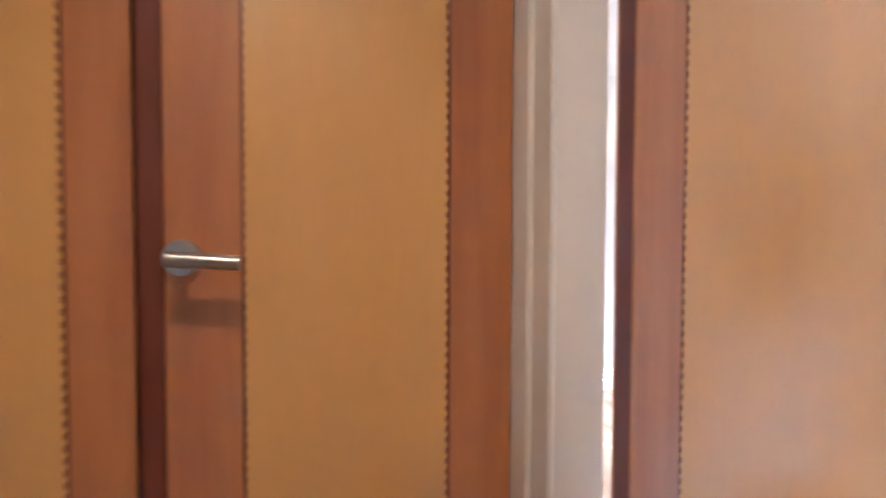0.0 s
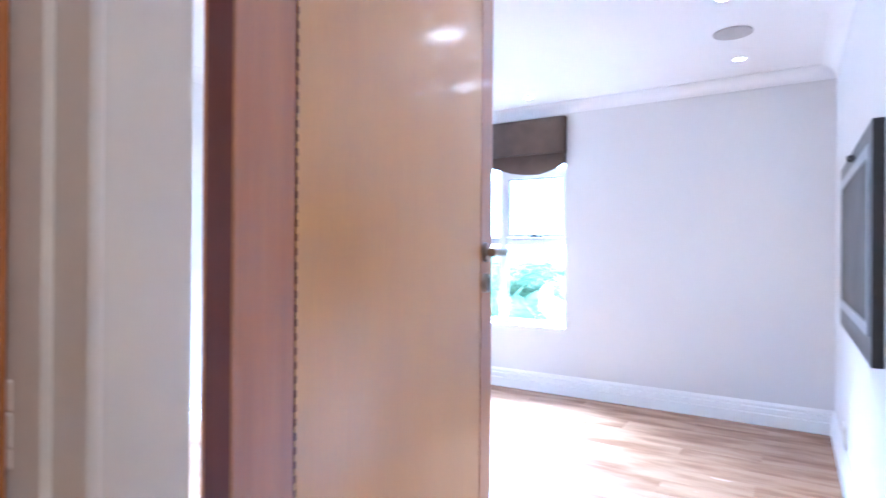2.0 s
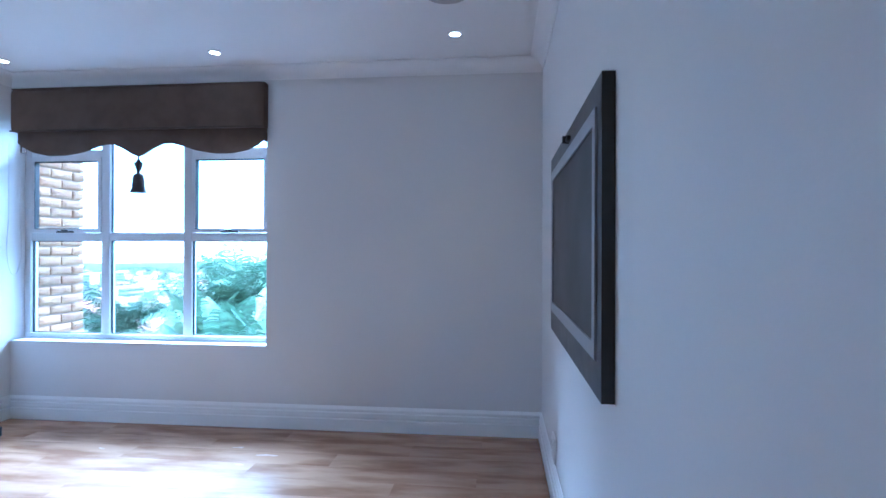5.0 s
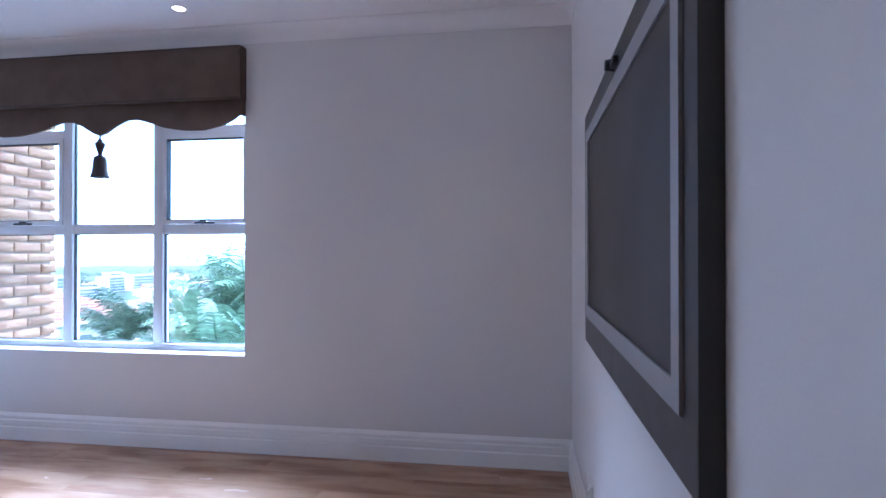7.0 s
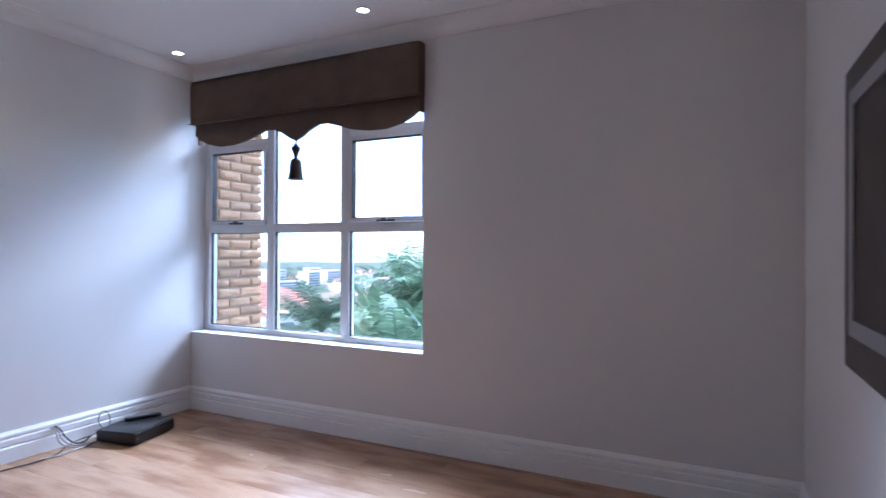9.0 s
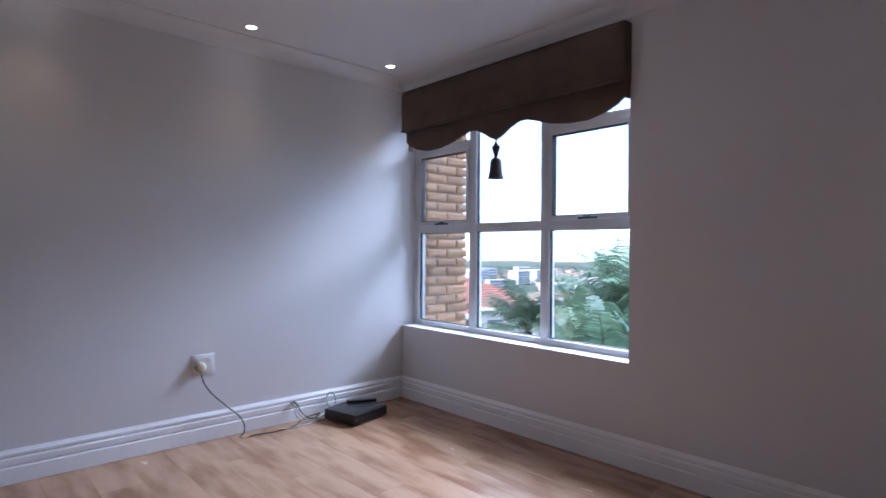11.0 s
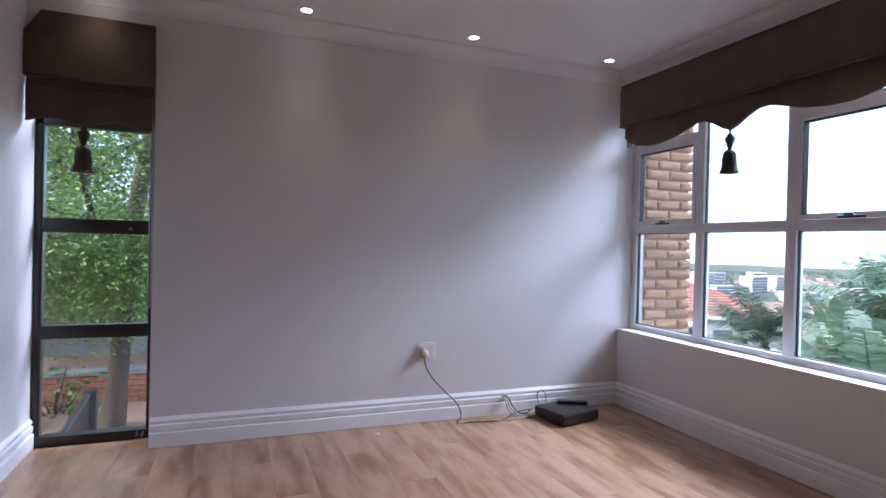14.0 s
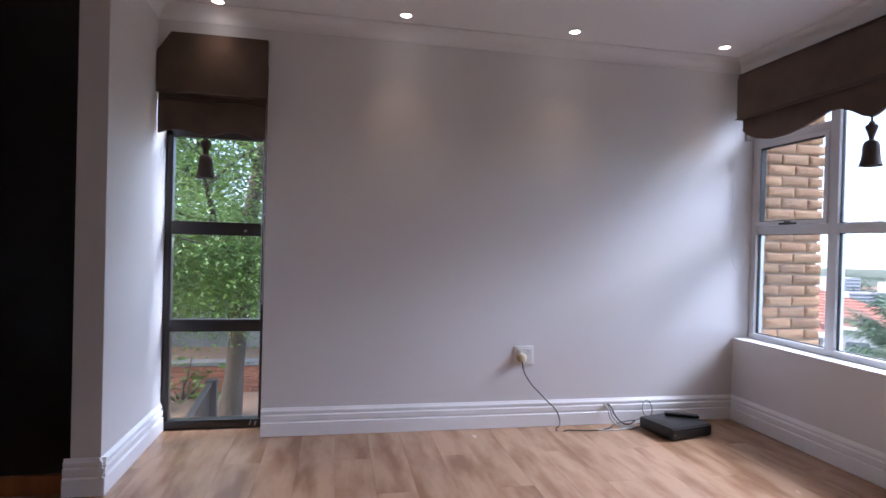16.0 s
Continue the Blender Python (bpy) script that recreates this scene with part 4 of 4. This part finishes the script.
def bush(at, seed, r, count, size, label, material=None):
    rng = random.Random(seed)
    t = thing("shrub", label, "shrub", "garden shrubs", pose(*at))
    centres = [(rng.gauss(0, r * 0.4), rng.gauss(0, r * 0.4), abs(rng.gauss(r * 0.5, r * 0.35))) for _ in range(26)]
    bm = bmesh.new()
    for c in centres[:12]:
        limb(bm, bend(rng, (0, 0, -0.1), c, Vector(c).length, 3, 0.1), 0.02, 0.006)
    part("stems", bm, BARK, t)
    v, f = leaf_cloud(rng, centres, count, size, r * 0.22)
    part("foliage", quad_mesh("foliage", v, f, material or LEAF), LEAF, t)
    return t


# north garden, seen through the narrow window
G = -1.05
tree((1.98, 8.3, G), 11, 8.5, (0.20, 0.03), 0.12, 3.2, 150000, 0.048, "tall garden tree with leaning trunk and feathery foliage", fill=[(random.Random(i).uniform(-2.6, 0.6), random.Random(i + 50).uniform(0.8, 3.5), random.Random(i + 90).uniform(1.15, 2.6)) for i in range(110)] + [(random.Random(i + 7).uniform(-0.9, 0.9), random.Random(i + 57).uniform(-0.8, -0.35), random.Random(i + 97).uniform(1.55, 2.3)) for i in range(36)])
tree((-1.2, 15.5, G), 12, 7.0, (-0.05, 0.0), 0.20, 3.6, 26000, 0.12, "broad green tree behind the garden fence", fill=[(random.Random(i).uniform(-3.0, 2.8), random.Random(i + 5).uniform(-1, 1), random.Random(i + 9).uniform(1.0, 4.2)) for i in range(50)])
tree((2.9, 17.0, G), 13, 7.5, (0.05, 0.0), 0.18, 3.4, 24000, 0.12, "broad green tree behind the garden fence", fill=[(random.Random(i).uniform(-3.0, 2.0), random.Random(i + 5).uniform(-1, 1), random.Random(i + 9).uniform(1.0, 4.0)) for i in range(40)])
bush((0.1, 12.3, G + 0.3), 3, 1.9, 9000, 0.11, "dense green shrub along the fence")
bush((1.5, 12.8, G + 0.3), 4, 1.9, 9000, 0.11, "dense green shrub along the fence")
bush((0.75, 8.6, G), 6, 0.33, 260, 0.16, "small leafy shrub before the low wall")
bush((1.25, 9.1, G), 8, 0.45, 160, 0.13, "thin sapling with light green leaves")
setting("garden_floor", boxes((-6, 5.5, 4.72, 9.4, G - 0.3, G + 0.012)), EARTH, "brown leaf-strewn garden paving", "ground")
low = setting("garden_wall", boxes((-6, 5.5, 9.42, 9.60, G - 0.3, -0.66)), MORTAR, "low red brick garden wall with pale coping", "wall")
half = mesh_of("brick", boxes((0, 0.212, -0.02, 0.0, 0, 0.065)), REDBRICK)
for j in range(5):
    for i in range(22):
        ob = part("brick", half, REDBRICK, low)
        ob.location = (-1.7 + i * 0.224 - (j % 2) * 0.11, 9.42, G + 0.015 + j * 0.076)
part("coping", boxes((-6, 5.5, 9.38, 9.64, -0.66, -0.60), bevel=0.01), STONE, low)
up = setting("terrace_wall", boxes((-8, 7, 11.2, 11.4, G - 0.3, -0.46)), STONE, "grey upper terrace wall", "wall")
setting("terrace", boxes((-8, 7, 9.60, 11.2, G - 0.3, -0.72)), EARTH, "planted terrace between two garden walls", "ground")
fen = thing("palisade_fence", "grey steel palisade fence on the terrace wall", "fence")
for k in range(40):
    part("pale", prism([(0, 0), (0.05, 0), (0.05, 0.52), (0.025, 0.58), (0, 0.52)], 'y', 11.26, 11.275), PALISADE, fen).location = (-2.4 + k * 0.135, 0, -0.46)
for z in (-0.36, -0.02):
    part("rail", boxes((-2.6, 3.4, 11.28, 11.31, z, z + 0.04)), PALISADE, fen)
ra = thing("handrail", "dark iron garden stair railing", "railing")
a, b = Vector((2.13, 5.35, -0.30)), Vector((2.03, 7.0, -0.27))
d = b - a
ang = math.degrees(math.atan2(d.y, d.x))
part("top_rail", boxes((0, d.length, -0.025, 0.025, -0.03, 0.0), bevel=0.006), IRON, ra).matrix_basis = Matrix.Translation(a) @ pose(0, 0, 0, 0, 0, ang)
for k in range(15):
    p = a + d * k / 14
    part("baluster", cyl(bmesh.new(), (p.x, p.y, G), (p.x, p.y, p.z - 0.02), 0.009, n=8), IRON, ra)
part("post", boxes((b.x - 0.04, b.x + 0.07, b.y, b.y + 0.09, G, b.z - 0.01), bevel=0.005), IRON, ra)
gl = thing("garden_lamp", "small glowing round garden lamp on a post", "garden lamp", at=pose(1.94, 7.5, G))
part("post", cyl(bmesh.new(), (0, 0, 0), (0, 0, 0.12), 0.025, n=12), IRON, gl)
part("globe", lathe([(0.02, 0.11), (0.05, 0.13), (0.066, 0.17), (0.062, 0.20), (0.045, 0.23), (0.012, 0.245)]), GARDENLAMP, gl, "bright white globe", smooth=60)

# east garden, seen through the wide window
def land(x, y):
    return terrain(x, y)


palm((10.9, 5.1, land(10.9, 5.1)), 21, 0.12 - land(10.9, 5.1), 50, 1.5, 0.46, "large feather palm with arching fronds")
palm((12.6, 8.45, land(12.6, 8.45)), 22, -0.58 - land(12.6, 8.45), 40, 1.5, 0.36, "smaller feather palm with fine fronds")
palm((12.9, 6.7, land(12.9, 6.7)), 23, -0.35 - land(12.9, 6.7), 30, 1.05, 0.36, "feather palm behind the broad leaves")
banana_clump((9.0, 4.35, -0.86), 31, 13, 1.2, "clump of tall torn banana-like leaves")
banana_clump((9.9, 5.05, -0.95), 32, 13, 1.25, "clump of tall torn banana-like leaves")
banana_clump((8.7, 3.75, -0.82), 33, 13, 1.15, "clump of tall torn banana-like leaves")
for i, (x, y, zt, r) in enumerate(((9.8, 7.0, -1.15, 0.9), (11.4, 7.7, -0.95, 0.9), (11.0, 8.2, -1.1, 0.9), (9.2, 6.2, -1.3, 0.8), (11.8, 4.3, -0.9, 1.1), (9.9, 3.6, -1.3, 1.0), (13.6, 10.2, -1.6, 1.1), (14.5, 8.6, -1.4, 1.2))):
    z = land(x, y)
    bush((x, y, z), 60 + i, max(0.6, (zt - z)) * 0.85, 2600, 0.13, "dense mixed green shrub on the slope", PALM if i % 2 else LEAF)


def house(at, w, d, h, roof_h, label, rows):
    t = thing("house", label, "house", "neighbouring houses", at)
    part("wall", boxes((-w / 2, w / 2, -d / 2, d / 2, -6, h)), PLASTER, t, "white plaster walls")
    e = 0.5
    x, y = w / 2 + e, d / 2 + e
    bm = bmesh.new()
    V = [bm.verts.new(c) for c in ((-x, -y, h), (x, -y, h), (x, y, h), (-x, y, h), (-x + y * 0.95, 0, h + roof_h), (x - y * 0.95, 0, h + roof_h))]
    for q in ((0, 1, 5, 4), (1, 2, 5), (2, 3, 4, 5), (3, 0, 4), (3, 2, 1, 0)):
        bm.faces.new([V[k] for k in q])
    roof = part("roof", bm, ROOFTILE, t, "terracotta tiled hip roof")
    # tile courses
    n = 13
    bm = bmesh.new()
    for k in range(n):
        u0, u1 = k / n, (k + 1) / n
        for s in (-1, 1):
            a, b = y * (1 - u0) * s, y * (1 - u1) * s
            z0, z1 = h + roof_h * u0, h + roof_h * u1
            xa, xb = x - y * 0.95 * u0, x - y * 0.95 * u1
            q = [bm.verts.new(c) for c in ((-xa, a, z0 + 0.07), (xa, a, z0 + 0.07), (xb, b, z1 + 0.015), (-xb, b, z1 + 0.015))]
            bm.faces.new(q if s < 0 else q[::-1])
            q2 = [bm.verts.new(c) for c in ((-xa, a, z0 - 0.01), (xa, a, z0 - 0.01), (xa, a, z0 + 0.07), (-xa, a, z0 + 0.07))]
            bm.faces.new(q2)
            for sx in (-1, 1):
                r = [bm.verts.new(c) for c in ((sx * xa, -abs(a), z0 + 0.07), (sx * xa, abs(a), z0 + 0.07), (sx * xb, abs(b), z1 + 0.015), (sx * xb, -abs(b), z1 + 0.015))]
                bm.faces.new(r)
    part("tile_courses", bm, ROOFTILE, roof)
    part("gutter", boxes((-x, x, -y - 0.08, -y, h - 0.12, h + 0.02)), PLASTER, t)
    for xx, zz in rows:
        wv = part("window", boxes((xx - 0.45, xx + 0.45, -d / 2 - 0.02, -d / 2 + 0.05, zz - 0.6, zz + 0.6)), TOWN_D, t)
        part("frame", boxes((xx - 0.52, xx + 0.52, -d / 2 - 0.05, -d / 2 - 0.01, zz - 0.70, zz - 0.6), (xx - 0.52, xx - 0.45, -d / 2 - 0.05, -d / 2 - 0.01, zz - 0.6, zz + 0.6), (xx + 0.45, xx + 0.52, -d / 2 - 0.05, -d / 2 - 0.01, zz - 0.6, zz + 0.6), (xx - 0.52, xx + 0.52, -d / 2 - 0.05, -d / 2 - 0.01, zz + 0.6, zz + 0.67)), PLASTER, wv)
    return t


house(pose(16.2, 20.2, 0, 0, 0, -38), 8, 6, -1.15, 0.85, "white plastered house with red tiled hip roof", [(-2.6, -2.0), (-0.2, -2.0), (2.2, -2.0), (3.8, -2.0)])
house(pose(25.5, 26.5, 0, 0, 0, -30), 12, 8, -2.0, 1.45, "white house with red tiled roof further down the slope", [(-3, -3.3), (0, -3.3), (3, -3.3)])

# the town in the valley
rng = random.Random(77)


def block(x, y, w, d, h, rot, white, storeys):
    z = terrain(x, y)
    t = thing("town_building", "pale distant town building with rows of windows" if storeys > 2 else "small distant house with a reddish roof", "building", "town buildings", pose(x, y, z - 1, 0, 0, rot))
    part("wall", boxes((-w / 2, w / 2, -d / 2, d / 2, 0, h)), TOWN_W, t)
    if storeys > 2:
        part("roof", boxes((-w / 2 - 0.4, w / 2 + 0.4, -d / 2 - 0.4, d / 2 + 0.4, h, h + 0.9)), TOWN_W, t)
        for s in range(storeys):
            zc = 1 + (s + 0.5) * (h - 1) / storeys
            for side in (-1, 1):
                part("window", boxes((-w / 2 + 1, w / 2 - 1, side * (d / 2 + 0.02) - 0.05, side * (d / 2 + 0.02) + 0.05, zc - 0.7, zc + 0.7)), TOWN_D, t)
    else:
        part("roof", prism([(-d / 2 - 0.6, h), (d / 2 + 0.6, h), (0, h + d * 0.28)], 'x', -w / 2 - 0.6, w / 2 + 0.6), TOWN_R, t)


for b, r, w, d, h, s in ((46.4, 640, 14, 12, 17, 5), (48.4, 560, 34, 11, 11, 4), (50.6, 760, 18, 12, 19, 6), (50.4, 660, 24, 14, 15, 5), (45.0, 520, 30, 15, 12, 4), (54.0, 480, 24, 15, 14, 4), (46.5, 700, 40, 18, 18, 5), (52.6, 720, 36, 18, 16, 5), (57.5, 560, 30, 16, 14, 4), (61.5, 430, 26, 14, 14, 4), (65.0, 560, 34, 14, 13, 4)):
    a = radians(b)
    block(3.3 + r * math.sin(a), 0.95 + r * math.cos(a), w, d, h, rng.uniform(20, 50) - b + 10, True, s)
for k in range(170):
    a, r = radians(rng.uniform(38, 72)), rng.uniform(160, 1200)
    block(3.3 + r * math.sin(a), 0.95 + r * math.cos(a), rng.uniform(10, 22), rng.uniform(8, 13), rng.uniform(3.5, 7), rng.uniform(0, 180), False, 1)
v, f = [], []
for k in range(620):
    a, r = radians(rng.uniform(34, 76)), 170 + 1300 * rng.random() ** 1.3
    x, y = 3.3 + r * math.sin(a), 0.95 + r * math.cos(a)
    z = terrain(x, y)
    s = rng.uniform(3, 7) * (1 + r / 1200)
    vv, ff = leaf_cloud(rng, [(x + rng.gauss(0, s * 0.6), y + rng.gauss(0, s * 0.6), z + abs(rng.gauss(s * 0.5, s * 0.3))) for _ in range(7)], 90, s * 0.24, s * 0.28)
    f += [tuple(i + len(v) for i in q) for q in ff]
    v += vv
far = new("far_woods", quad_mesh("far_woods", v, f, FARTREE))
tagged(far, "distant green trees scattered between the town buildings", "trees", "", "stuff")
